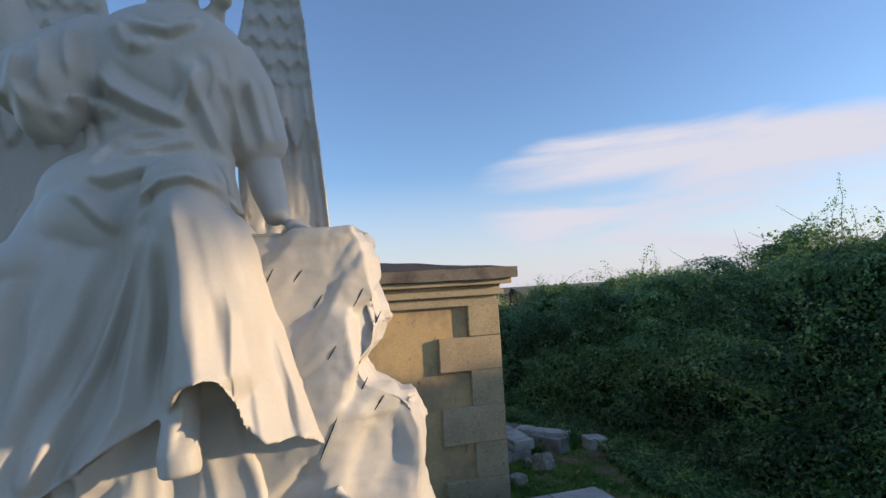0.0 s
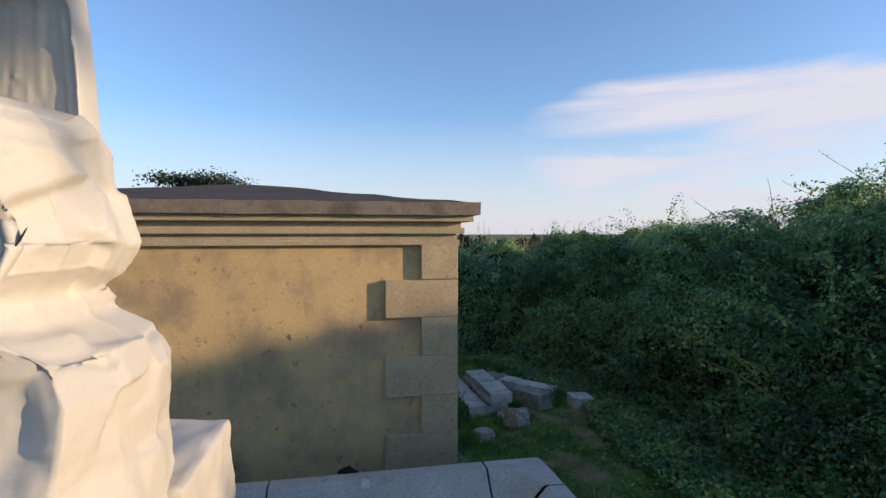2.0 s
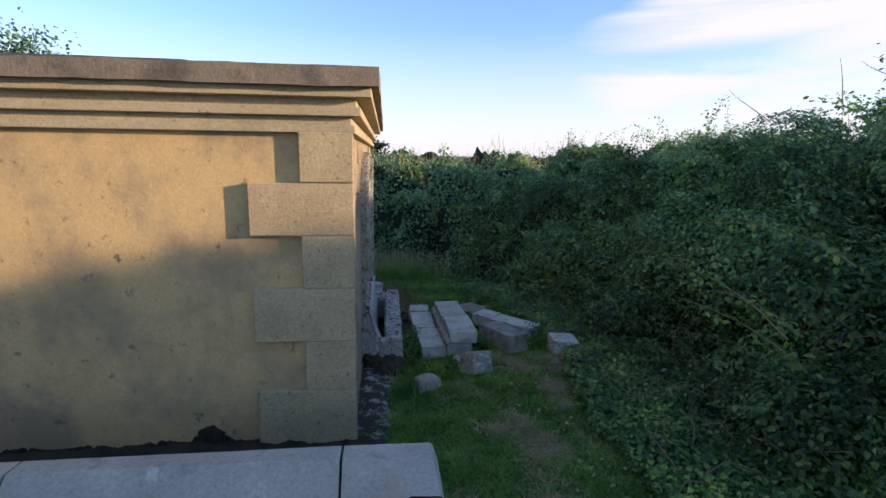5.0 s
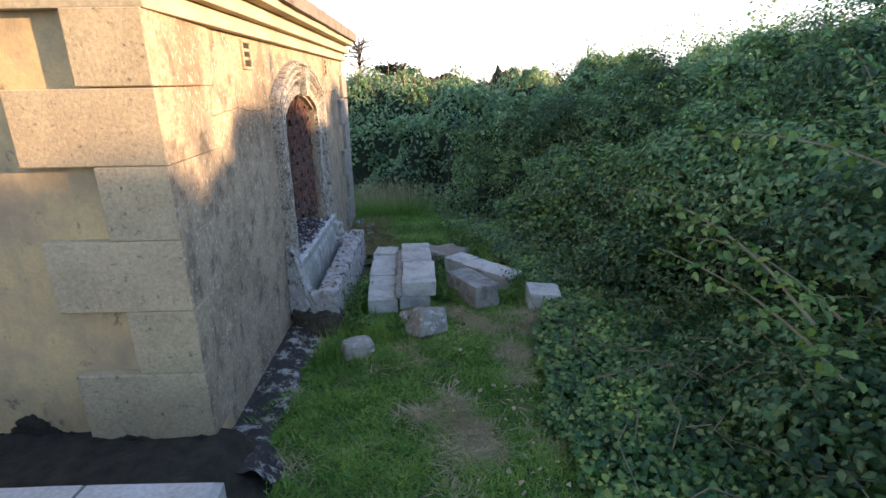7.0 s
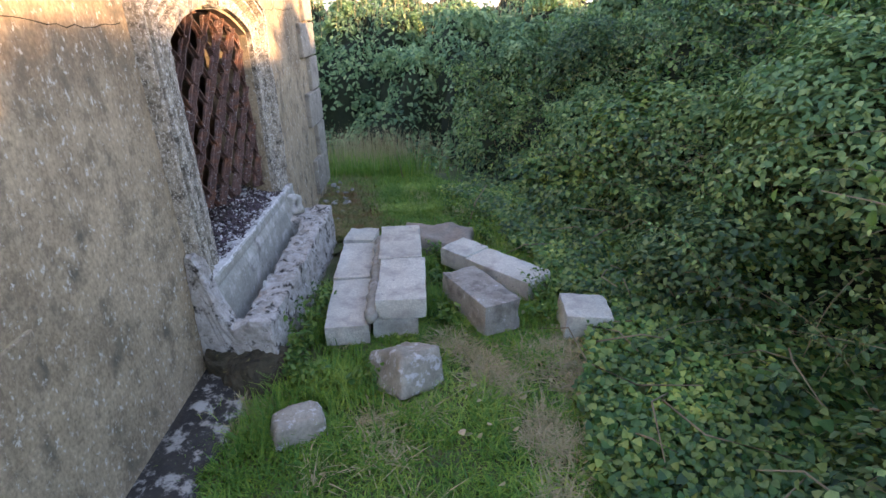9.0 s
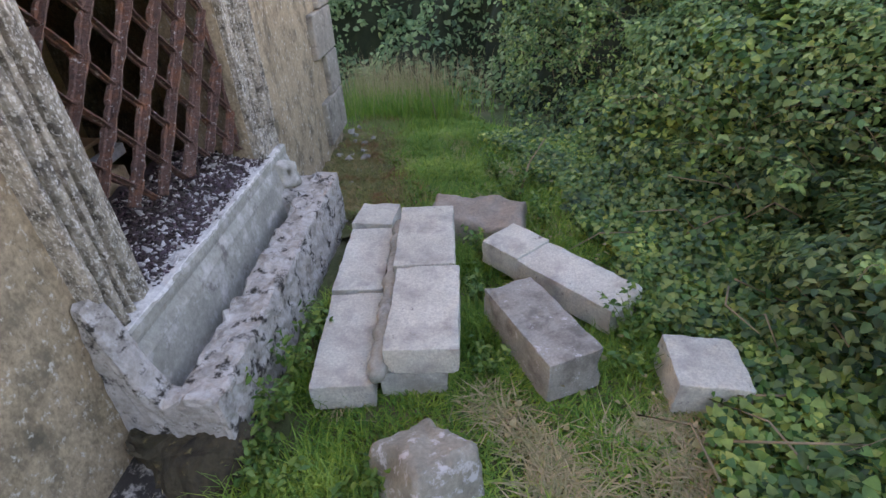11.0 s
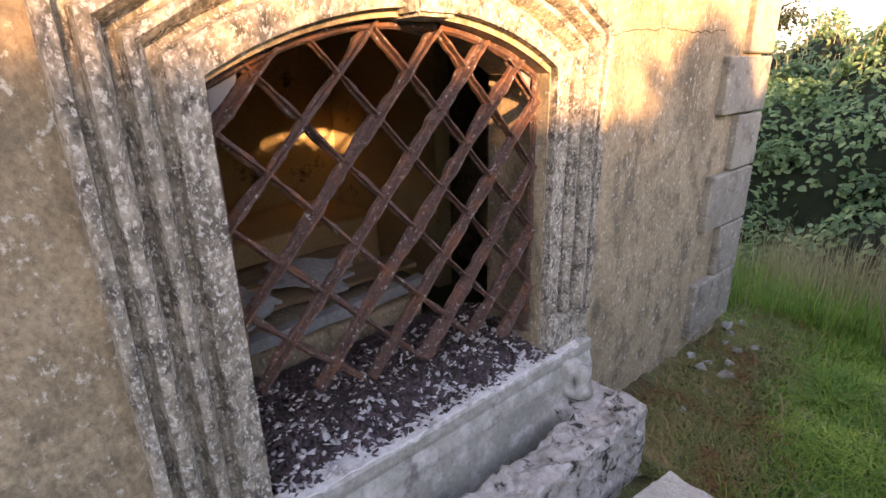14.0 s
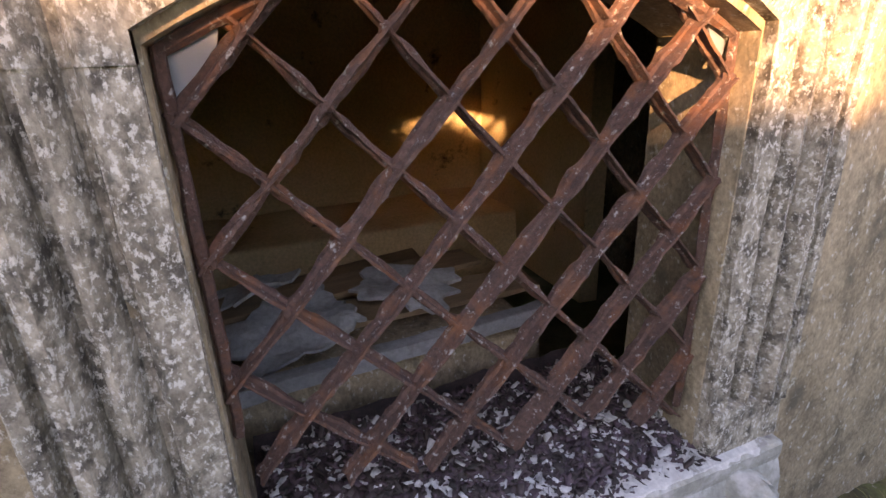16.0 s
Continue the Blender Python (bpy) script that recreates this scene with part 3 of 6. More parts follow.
def build_statue():
    bm = bmesh.new()
    # robe over both legs, with a swept panel to the rock side
    robe_leg(bm, [(-0.235, 1.30, 2.15), (-0.225, 1.29, 1.95), (-0.20, 1.36, 1.70), (-0.15, 1.39, 1.45), (-0.12, 1.38, 1.15)],
             [(0.07, 0.08), (0.09, 0.10), (0.12, 0.13), (0.18, 0.16), (0.235, 0.20)], [(4, 0.4, 1.5), (7, 1.9, -2.0)], 1.0, 0.08)
    robe_leg(bm, [(-0.48, 1.40, 2.06), (-0.49, 1.42, 1.85), (-0.49, 1.44, 1.6), (-0.48, 1.44, 1.4), (-0.46, 1.42, 1.15)],
             [(0.08, 0.08), (0.11, 0.10), (0.15, 0.13), (0.20, 0.15), (0.25, 0.17)], [(4, 1.4, 1.0), (7, 0.9, 2.2)], 4.0, 0.08)
    robe_leg(bm, [(-0.38, 1.40, 2.12), (-0.38, 1.36, 1.9), (-0.38, 1.38, 1.6), (-0.36, 1.38, 1.15)],
             [(0.16, 0.10), (0.18, 0.11), (0.20, 0.13), (0.22, 0.17)], [(5, 0.3, 1.0), (9, 0.9, 1.2)], 9.0, 0.08)
    # overskirt: a thick sheet over both knees, with running folds and a wavy hem
    hem = [(-0.80, 1.33), (-0.55, 1.46), (-0.383, 1.569), (-0.312, 1.608), (-0.268, 1.636), (-0.238, 1.667), (-0.218, 1.695), (-0.175, 1.711), (-0.155, 1.705), (-0.135, 1.665), (-0.115, 1.605), (-0.079, 1.565), (-0.011, 1.556), (0.023, 1.537), (0.055, 1.50), (0.08, 1.46)]
    nx, nz = 400, 90
    front, back = [], []
    for i in range(nx):
        u = i / (nx - 1)
        fr, bk = [], []
        for j in range(nz):
            v = j / (nz - 1)
            xt, xb = -0.66 + 0.53 * u, -0.80 + 0.87 * u
            x = xt + (xb - xt) * v ** 0.8
            top = lerp([(-0.80, 1.80), (-0.62, 1.92), (-0.54, 1.99), (-0.47, 2.08), (-0.36, 2.11), (-0.23, 2.125), (-0.13, 2.06)], xt)
            z = top + (lerp(hem, x) - top) * v
            low = 2.12 - z
            # two knees, the shins below them and the spread of the cloth at the hem
            y = 1.30 - 0.165 * math.exp(-((x + 0.245 - 0.17 * low) / (0.10 + 0.08 * low)) ** 2) - 0.045 * math.exp(-((x + 0.56 + 0.10 * low) / 0.12) ** 2) - 0.09 * low * min(1.0, max(0.25, (x + 0.62) / 0.25))
            y += 0.10 * max(0.0, u - 0.88) / 0.12 + 0.08 * max(0.0, 0.1 - u) / 0.1 + 0.05 * math.exp(-(v / 0.06) ** 2)
            y -= 0.055 * v ** 2 * math.exp(-((x + 0.175) / 0.05) ** 2) - 0.035 * v ** 2 * math.exp(-((x + 0.095) / 0.03) ** 2) + 0.05 * v ** 2 * math.exp(-((x - 0.03) / 0.05) ** 2) + 0.02 * v ** 3
            y -= 0.010 * max(0.0, (v - 0.95) / 0.05)
            fr.append((x, y, z))
            bk.append((x, y + 0.055 - 0.005 * v, z + 0.004))
        front.append(fr)
        back.append(bk)
    fv = [[bm.verts.new(p) for p in c] for c in front]
    bv = [[bm.verts.new(p) for p in c] for c in back]
    for i in range(nx - 1):
        for j in range(nz - 1):
            bm.faces.new((fv[i][j], fv[i][j + 1], fv[i + 1][j + 1], fv[i + 1][j]))
            bm.faces.new((bv[i][j], bv[i + 1][j], bv[i + 1][j + 1], bv[i][j + 1]))
        bm.faces.new((fv[i][0], fv[i + 1][0], bv[i + 1][0], bv[i][0]))
        bm.faces.new((fv[i][-1], bv[i][-1], bv[i + 1][-1], fv[i + 1][-1]))
    for j in range(nz - 1):
        bm.faces.new((fv[0][j], bv[0][j], bv[0][j + 1], fv[0][j + 1]))
        bm.faces.new((fv[-1][j], fv[-1][j + 1], bv[-1][j + 1], bv[-1][j]))
    # the end of the girdle cloth that shows below the hem
    tube(bm, [(-0.235, 1.20, 1.70), (-0.24, 1.16, 1.62), (-0.24, 1.14, 1.56), (-0.238, 1.135, 1.52)], [0.03, 0.036, 0.042, 0.040], 14)
    tube(bm, [(-0.08, 1.20, 1.40), (-0.02, 1.16, 1.385), (0.05, 1.17, 1.375), (0.10, 1.20, 1.39), (0.06, 1.22, 1.42)], [0.030, 0.034, 0.034, 0.028, 0.02], 12)
    # knees and lap
    ball(bm, (-0.245, 1.27, 2.115), (0.09, 0.11, 0.085))
    ball(bm, (-0.56, 1.37, 1.955), (0.10, 0.12, 0.085))
    tube(bm, [(-0.46, 1.46, 2.10), (-0.51, 1.40, 2.05), (-0.56, 1.37, 1.96)], [0.11, 0.105, 0.09], 18)
    ball(bm, (-0.38, 1.42, 2.13), (0.215, 0.16, 0.125))
    ball(bm, (-0.44, 1.36, 2.06), (0.13, 0.12, 0.11))
    # body with slanting folds
    rings = []
    n = 110
    keys_w = [(2.08, 0.215), (2.18, 0.185), (2.26, 0.165), (2.34, 0.172), (2.44, 0.20), (2.52, 0.205), (2.58, 0.16), (2.63, 0.075)]
    for i in range(44):
        z = 2.08 + 0.55 * i / 43
        w = lerp(keys_w, z)
        d = 0.62 * w + 0.03
        ring = []
        for k in range(n):
            a = 2 * math.pi * k / n
            x = -0.345 + 0.09 * (z - 2.1) + w * math.cos(a)
            y = 1.45 + d * math.sin(a)
            s = (z - 2.08) * 13 - 2.4 * abs(x + 0.30) * 10 * 0.45 * (1 if z > 2.28 else -0.5) + 1.4 * noise.noise(Vector((x * 5, z * 4, 2)))
            q = (1 - abs(math.sin(s))) ** 2
            q3 = (1 - abs(math.sin(2.3 * s + 5 * x))) ** 2
            r = 1 + 0.035 * q + 0.012 * q3 - 0.02
            ring.append((-0.345 + 0.09 * (z - 2.1) + w * r * math.cos(a), 1.45 + d * r * math.sin(a), z))
        rings.append(ring)
    loft(bm, rings)
    # neck, head, hair
    tube(bm, [(-0.30, 1.44, 2.58), (-0.295, 1.42, 2.66), (-0.29, 1.40, 2.70)], [0.075, 0.06, 0.06], 16)
    ball(bm, (-0.285, 1.37, 2.79), (0.085, 0.10, 0.115), (12, 0, 0))
    ball(bm, (-0.28, 1.42, 2.82), (0.105, 0.11, 0.11))
    for k in range(9):
        a = -0.3 + 0.12 * k
        ball(bm, (-0.19 + 0.015 * math.sin(k * 2), 1.42 + 0.03 * math.cos(k), 2.76 - 0.026 * k), (0.03, 0.03, 0.024), sub=2)
    # pendant at the breast
    ball(bm, (-0.335, 1.295, 2.475), (0.026, 0.012, 0.026), sub=2)
    # arm that props on the rock, in a short loose sleeve
    tube(bm, [(-0.19, 1.46, 2.53), (-0.15, 1.50, 2.44), (-0.125, 1.53, 2.36), (-0.10, 1.53, 2.28), (-0.085, 1.53, 2.245)], [0.085, 0.10, 0.095, 0.088, 0.06], 20)
    tube(bm, [(-0.16, 1.44, 2.50), (-0.12, 1.46, 2.38), (-0.075, 1.49, 2.27)], [0.02, 0.022, 0.012], 8)
    tube(bm, [(-0.20, 1.40, 2.48), (-0.165, 1.42, 2.36), (-0.13, 1.46, 2.26)], [0.015, 0.02, 0.012], 8)
    tube(bm, [(-0.10, 1.53, 2.27), (-0.075, 1.50, 2.16), (-0.05, 1.46, 2.075), (-0.02, 1.44, 2.045), (0.03, 1.42, 2.035)], [0.055, 0.048, 0.036, 0.03, 0.016], 16)
    for k in range(4):
        tube(bm, [(-0.01, 1.45 - 0.022 * k, 2.04), (0.045 - 0.008 * k, 1.44 - 0.026 * k, 2.032), (0.075 - 0.01 * k, 1.43 - 0.028 * k, 2.02)], [0.013, 0.011, 0.008], 8)
    # raised arm in a wide hanging sleeve
    tube(bm, [(-0.44, 1.43, 2.53), (-0.51, 1.40, 2.45), (-0.56, 1.36, 2.37), (-0.585, 1.34, 2.31)], [0.08, 0.10, 0.105, 0.07], 20)
    ball(bm, (-0.535, 1.36, 2.36), (0.075, 0.10, 0.12), (0, 18, 0))
    tube(bm, [(-0.58, 1.40, 2.42), (-0.64, 1.38, 2.52), (-0.68, 1.36, 2.66)], [0.07, 0.06, 0.045], 16)
    # wings: shingled covert feathers above, long flight feathers below
    def shingle(x, z, w, h, depth):
        row = z / h
        r = math.floor(row)
        t = row - r
        dx = (x / w + 0.5 * (r % 2)) % 1.0 - 0.5
        edge = 0.60 * (2 * dx) ** 2
        u = t - edge if t > edge else t + 1 - edge
        ridge = 0.25 * max(0.0, 1 - abs(dx) * 9)
        return depth * (1.0 - 0.8 * min(u, 1.0) + ridge - 0.8 * abs(dx) ** 2)

    outline = [(2.02, 0.20, 0.447), (2.2, 0.18, 0.436), (2.45, 0.17, 0.412), (2.62, 0.17, 0.40), (2.8, 0.20, 0.385), (3.0, 0.24, 0.355), (3.15, 0.27, 0.31)]
    for side in (1, -1):
        nx, nz = 46, 150
        fv, bv = [], []
        for j in range(nz):
            z = 2.02 + 1.13 * j / (nz - 1)
            i0, i1 = lerp([(q[0], q[1]) for q in outline], z), lerp([(q[0], q[2]) for q in outline], z) + (0.07 if side < 0 else 0.018)
            fr, bk = [], []
            for i in range(nx):
                o = i0 + (i1 - i0) * i / (nx - 1)
                if z > 2.56:
                    h = shingle(o, z - 2.56 + 0.05 * o, 0.058, 0.075, 0.030)
                elif z > 2.34:
                    h = shingle(o, z - 2.34, 0.066, 0.24, 0.036)
                else:
                    h = shingle(o, z - 1.9, 0.052, 0.46, 0.026) + 0.004 * abs(math.sin(z * 70 + 60 * abs((o / 0.052) % 1 - 0.5)))
                rim = 0.02 * max(0.0, 1 - (i1 - o) / 0.02) + 0.012 * max(0.0, math.sin((i1 - o) * 260)) * (1 if i1 - o < 0.045 else 0)
                fr.append(bm.verts.new((-0.36 + side * o, 1.745 - h - rim + 0.05 * (0.3 - o), z)))
                bk.append(bm.verts.new((-0.36 + side * o, 1.80, z)))
            fv.append(fr)
            bv.append(bk)
        for j in range(nz - 1):
            for i in range(nx - 1):
                bm.faces.new((fv[j][i], fv[j][i + 1], fv[j + 1][i + 1], fv[j + 1][i]))
                bm.faces.new((bv[j][i], bv[j + 1][i], bv[j + 1][i + 1], bv[j][i + 1]))
            bm.faces.new((fv[j][0], fv[j + 1][0], bv[j + 1][0], bv[j][0]))
            bm.faces.new((fv[j][-1], bv[j][-1], bv[j + 1][-1], fv[j + 1][-1]))
        for i in range(nx - 1):
            bm.faces.new((fv[0][i], bv[0][i], bv[0][i + 1], fv[0][i + 1]))
            bm.faces.new((fv[-1][i], fv[-1][i + 1], bv[-1][i + 1], bv[-1][i]))
    # the rock it sits on
    edge = [(1.15, 0.36), (1.30, 0.33), (1.38, 0.31), (1.45, 0.32), (1.52, 0.325), (1.595, 0.30), (1.635, 0.195), (1.68, 0.18), (1.72, 0.225), (1.78, 0.25), (1.86, 0.225), (1.93, 0.205), (1.99, 0.20), (2.022, 0.175)]
    rings = []
    levels = 130
    for i in range(levels):
        z = 1.15 + (2.025 - 1.15) * i / (levels - 1)
        xr = lerp(edge, z)
        ring = []
        corners = [(-0.45, 1.33), (-0.15, 1.31 - 0.10 * (2.02 - z)), (0.05, 1.29 - 0.12 * (2.02 - z)), (xr - 0.05, 1.29 - 0.10 * (2.02 - z)), (xr, 1.37), (xr + 0.01, 1.50), (xr - 0.03, 1.66), (0.0, 1.72), (-0.45, 1.72)]
        for a, b in zip(corners, corners[1:] + corners[:1]):
            for k in range(16):
                u = k / 16
                ring.append((a[0] + (b[0] - a[0]) * u, a[1] + (b[1] - a[1]) * u, z))
        rings.append(ring)
    rk = bmesh.new()
    loft(rk, rings)
    bmesh.ops.recalc_face_normals(rk, faces=rk.faces[:])
    rk.normal_update()
    for v in rk.verts:
        # hewn, slanting faces parted by shallow creases
        c = v.co
        along, across = 0.60 * c.x + 0.80 * c.z, 0.80 * c.x - 0.60 * c.z
        p = Vector((along * 3.6, c.y * 4.0, across * 8.0)) + noise.noise_vector(c * 5) * 0.25
        def plane(q, seed):
            """Tilted planes, one for each cell, run into one another at the cells' borders."""
            d, pts = noise.voronoi(q)
            h = [(q - c).dot(noise.noise_vector(c * seed)) * 1.1 + 0.6 * noise.noise_vector(c * seed).x for c in pts[:2]]
            w = 0.5 + 0.5 * min(1.0, (d[1] - d[0]) / 0.10)
            return w * h[0] + (1 - w) * h[1]

        facet, chip = plane(p, 3.3), plane(p * 2.3, 2.7)
        v.co += v.normal * (0.050 * facet + 0.008 * chip + 0.016 * noise.noise(p * 0.5) + 0.002 * noise.noise(v.co * 60) - 0.006)
    # figure: blend the pieces into one skin
    bmesh.ops.recalc_face_normals(bm, faces=bm.faces[:])
    raw = mesh_object("figure", bm, MARBLE)
    mod = raw.modifiers.new("remesh", "REMESH")
    mod.mode, mod.voxel_size, mod.use_smooth_shade = "VOXEL", 0.0055, True
    sm = raw.modifiers.new("smooth", "SMOOTH")
    sm.factor, sm.iterations = 0.5, 10
    skin = bpy.data.meshes.new_from_object(raw.evaluated_get(bpy.context.evaluated_depsgraph_get()))
    bpy.data.objects.remove(raw)
    out = bmesh.new()
    out.from_mesh(skin)
    # carved folds: each a crest that runs along a line across the front of the cloth
    out.normal_update()
    co = np.array([v.co for v in out.verts])
    facing = np.clip(2.2 * np.abs(np.array([v.normal.y for v in out.verts])) + 0.1, 0, 1) * (co[:, 1] < 1.60)
    carve = np.zeros(len(co))

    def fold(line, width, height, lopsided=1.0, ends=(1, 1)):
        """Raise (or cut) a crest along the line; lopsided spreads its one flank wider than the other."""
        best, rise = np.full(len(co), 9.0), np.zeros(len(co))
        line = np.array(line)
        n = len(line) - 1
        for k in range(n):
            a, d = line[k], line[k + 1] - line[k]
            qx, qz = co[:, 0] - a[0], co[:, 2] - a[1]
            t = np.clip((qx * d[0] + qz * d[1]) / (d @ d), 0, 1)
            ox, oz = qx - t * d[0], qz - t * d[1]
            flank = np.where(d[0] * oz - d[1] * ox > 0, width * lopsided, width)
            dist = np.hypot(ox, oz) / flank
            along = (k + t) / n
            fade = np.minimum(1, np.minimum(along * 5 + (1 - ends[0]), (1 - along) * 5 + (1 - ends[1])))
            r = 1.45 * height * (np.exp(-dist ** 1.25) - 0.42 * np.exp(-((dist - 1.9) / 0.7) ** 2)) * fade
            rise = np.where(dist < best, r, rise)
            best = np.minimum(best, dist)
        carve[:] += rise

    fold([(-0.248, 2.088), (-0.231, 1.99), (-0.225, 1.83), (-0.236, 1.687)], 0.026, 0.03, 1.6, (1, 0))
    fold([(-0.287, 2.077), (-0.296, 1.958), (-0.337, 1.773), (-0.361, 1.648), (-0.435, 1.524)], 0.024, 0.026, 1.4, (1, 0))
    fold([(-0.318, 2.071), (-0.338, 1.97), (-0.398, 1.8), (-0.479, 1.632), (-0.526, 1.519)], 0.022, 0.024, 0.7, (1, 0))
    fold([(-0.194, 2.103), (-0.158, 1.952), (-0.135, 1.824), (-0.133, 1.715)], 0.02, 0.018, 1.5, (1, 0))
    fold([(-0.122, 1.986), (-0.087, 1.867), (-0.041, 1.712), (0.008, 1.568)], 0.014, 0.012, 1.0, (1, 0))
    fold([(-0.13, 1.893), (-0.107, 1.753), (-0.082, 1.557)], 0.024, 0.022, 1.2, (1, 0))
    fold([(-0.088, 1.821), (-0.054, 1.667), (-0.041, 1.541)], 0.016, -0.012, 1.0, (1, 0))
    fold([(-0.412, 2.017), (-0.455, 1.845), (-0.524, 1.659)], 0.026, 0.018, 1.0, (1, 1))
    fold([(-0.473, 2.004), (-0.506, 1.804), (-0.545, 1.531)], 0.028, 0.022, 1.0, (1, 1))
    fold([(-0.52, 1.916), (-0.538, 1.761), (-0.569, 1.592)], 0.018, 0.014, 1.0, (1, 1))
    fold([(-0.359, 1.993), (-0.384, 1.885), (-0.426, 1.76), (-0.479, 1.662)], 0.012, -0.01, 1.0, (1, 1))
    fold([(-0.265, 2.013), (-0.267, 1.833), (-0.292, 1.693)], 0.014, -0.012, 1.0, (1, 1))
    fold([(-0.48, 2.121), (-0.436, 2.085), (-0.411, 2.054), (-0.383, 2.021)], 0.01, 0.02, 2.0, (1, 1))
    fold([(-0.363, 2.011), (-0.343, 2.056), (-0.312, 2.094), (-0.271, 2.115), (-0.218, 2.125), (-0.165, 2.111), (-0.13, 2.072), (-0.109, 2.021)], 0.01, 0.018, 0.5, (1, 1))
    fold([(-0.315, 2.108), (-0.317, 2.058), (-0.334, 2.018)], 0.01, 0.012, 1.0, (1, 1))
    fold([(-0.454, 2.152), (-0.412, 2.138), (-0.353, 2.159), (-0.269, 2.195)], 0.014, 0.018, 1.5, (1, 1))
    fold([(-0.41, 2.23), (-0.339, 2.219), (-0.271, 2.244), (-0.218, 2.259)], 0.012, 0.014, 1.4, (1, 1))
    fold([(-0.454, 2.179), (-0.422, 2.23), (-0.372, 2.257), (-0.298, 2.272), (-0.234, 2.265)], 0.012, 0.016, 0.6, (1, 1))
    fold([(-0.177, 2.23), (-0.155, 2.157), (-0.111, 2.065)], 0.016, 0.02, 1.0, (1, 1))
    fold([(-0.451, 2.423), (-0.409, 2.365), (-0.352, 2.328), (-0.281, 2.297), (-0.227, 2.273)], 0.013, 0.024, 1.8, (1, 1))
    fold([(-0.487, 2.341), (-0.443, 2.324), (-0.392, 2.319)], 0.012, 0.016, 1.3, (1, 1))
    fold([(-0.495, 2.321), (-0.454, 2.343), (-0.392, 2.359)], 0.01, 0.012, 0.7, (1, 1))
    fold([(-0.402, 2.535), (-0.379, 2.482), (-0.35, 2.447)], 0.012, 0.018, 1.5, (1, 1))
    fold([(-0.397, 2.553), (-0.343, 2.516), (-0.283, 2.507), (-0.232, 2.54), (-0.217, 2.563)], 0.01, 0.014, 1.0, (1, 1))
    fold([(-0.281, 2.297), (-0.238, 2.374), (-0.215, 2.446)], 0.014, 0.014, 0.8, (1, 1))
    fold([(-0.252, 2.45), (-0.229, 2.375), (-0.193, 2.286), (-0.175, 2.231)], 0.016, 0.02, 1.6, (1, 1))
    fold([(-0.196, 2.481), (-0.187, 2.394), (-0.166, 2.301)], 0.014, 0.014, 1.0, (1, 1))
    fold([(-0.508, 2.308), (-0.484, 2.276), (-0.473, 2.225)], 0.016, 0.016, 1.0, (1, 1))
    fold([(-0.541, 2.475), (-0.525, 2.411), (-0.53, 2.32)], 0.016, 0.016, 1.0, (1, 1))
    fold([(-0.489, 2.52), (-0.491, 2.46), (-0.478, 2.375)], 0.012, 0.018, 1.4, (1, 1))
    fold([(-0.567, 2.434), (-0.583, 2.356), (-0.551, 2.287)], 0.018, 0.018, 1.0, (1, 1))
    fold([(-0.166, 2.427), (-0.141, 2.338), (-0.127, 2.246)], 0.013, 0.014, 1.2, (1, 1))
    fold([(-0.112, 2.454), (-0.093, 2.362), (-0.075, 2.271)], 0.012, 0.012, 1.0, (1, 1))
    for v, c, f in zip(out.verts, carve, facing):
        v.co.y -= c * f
        v.co += v.normal * 0.0016 * noise.noise(v.co * 16)
    for _ in range(3):
        bmesh.ops.smooth_vert(out, verts=out.verts[:], factor=0.5, use_axis_x=True, use_axis_y=True, use_axis_z=True)
    tmp = bpy.data.meshes.new("rock")
    rk.to_mesh(tmp)
    front = [v.co.copy() for v in rk.verts]
    rk.free()
    out.from_mesh(tmp)
    # old drill slots, as thin near-black slivers set on the rock
    slots = bmesh.new()
    for x, z, ln_ in ((0.005, 1.915, 0.05), (0.035, 1.84, 0.06), (0.135, 1.85, 0.08), (0.07, 1.72, 0.08), (0.18, 1.78, 0.05), (-0.08, 1.90, 0.06), (0.135, 1.635, 0.05), (0.165, 1.585, 0.08), (0.05, 1.535, 0.07)):
        near_v = min((c for c in front if c.y < 1.42), key=lambda c: (c.x - x) ** 2 + (c.z - z) ** 2)
        m = Matrix.Translation((near_v.x, near_v.y + 0.001, near_v.z)) @ Matrix.Rotation(radians(33 + 8 * math.sin(x * 90)), 4, "Y") @ Matrix.Diagonal((0.0036, 0.007, ln_ * (1.1 + 0.4 * math.sin(z * 50)), 1))
        bmesh.ops.create_icosphere(slots, subdivisions=2, radius=0.5, matrix=m)
    tmp2 = bpy.data.meshes.new("slots")
    for f in slots.faces:
        f.material_index = 1
    slots.to_mesh(tmp2)
    slots.free()
    out.from_mesh(tmp2)
    ob = mesh_object("angel_statue", out, MARBLE, None, "", True)
    ob.data.materials.append(MOSS_AND_HOLLOW)
    for me in (skin, tmp, tmp2):
        bpy.data.meshes.remove(me)
    return tagged(ob, "white marble angel seated on a hewn rock, wings folded behind", "statue")


statue = build_statue()

pedestal = empty("pedestal", (-0.35, 1.6, 0.3), "pale marble pedestal under the angel statue", "pedestal")
for nm, x0, x1, y0, y1, z0, z1 in (("shaft", -0.92, 0.28, 1.12, 1.92, -0.05, 0.78), ("base_course", -1.0, 0.36, 1.04, 2.0, -0.1, 0.14), ("top_slab", -0.98, 0.345, 1.06, 1.99, 0.78, 0.885)):
    bm = bmesh.new()
    box(bm, x0 + 0.35, x1 + 0.35, y0 - 1.6, y1 - 1.6, z0, z1, 0.015, 2)
    part(nm, bm, MARBLE, pedestal)
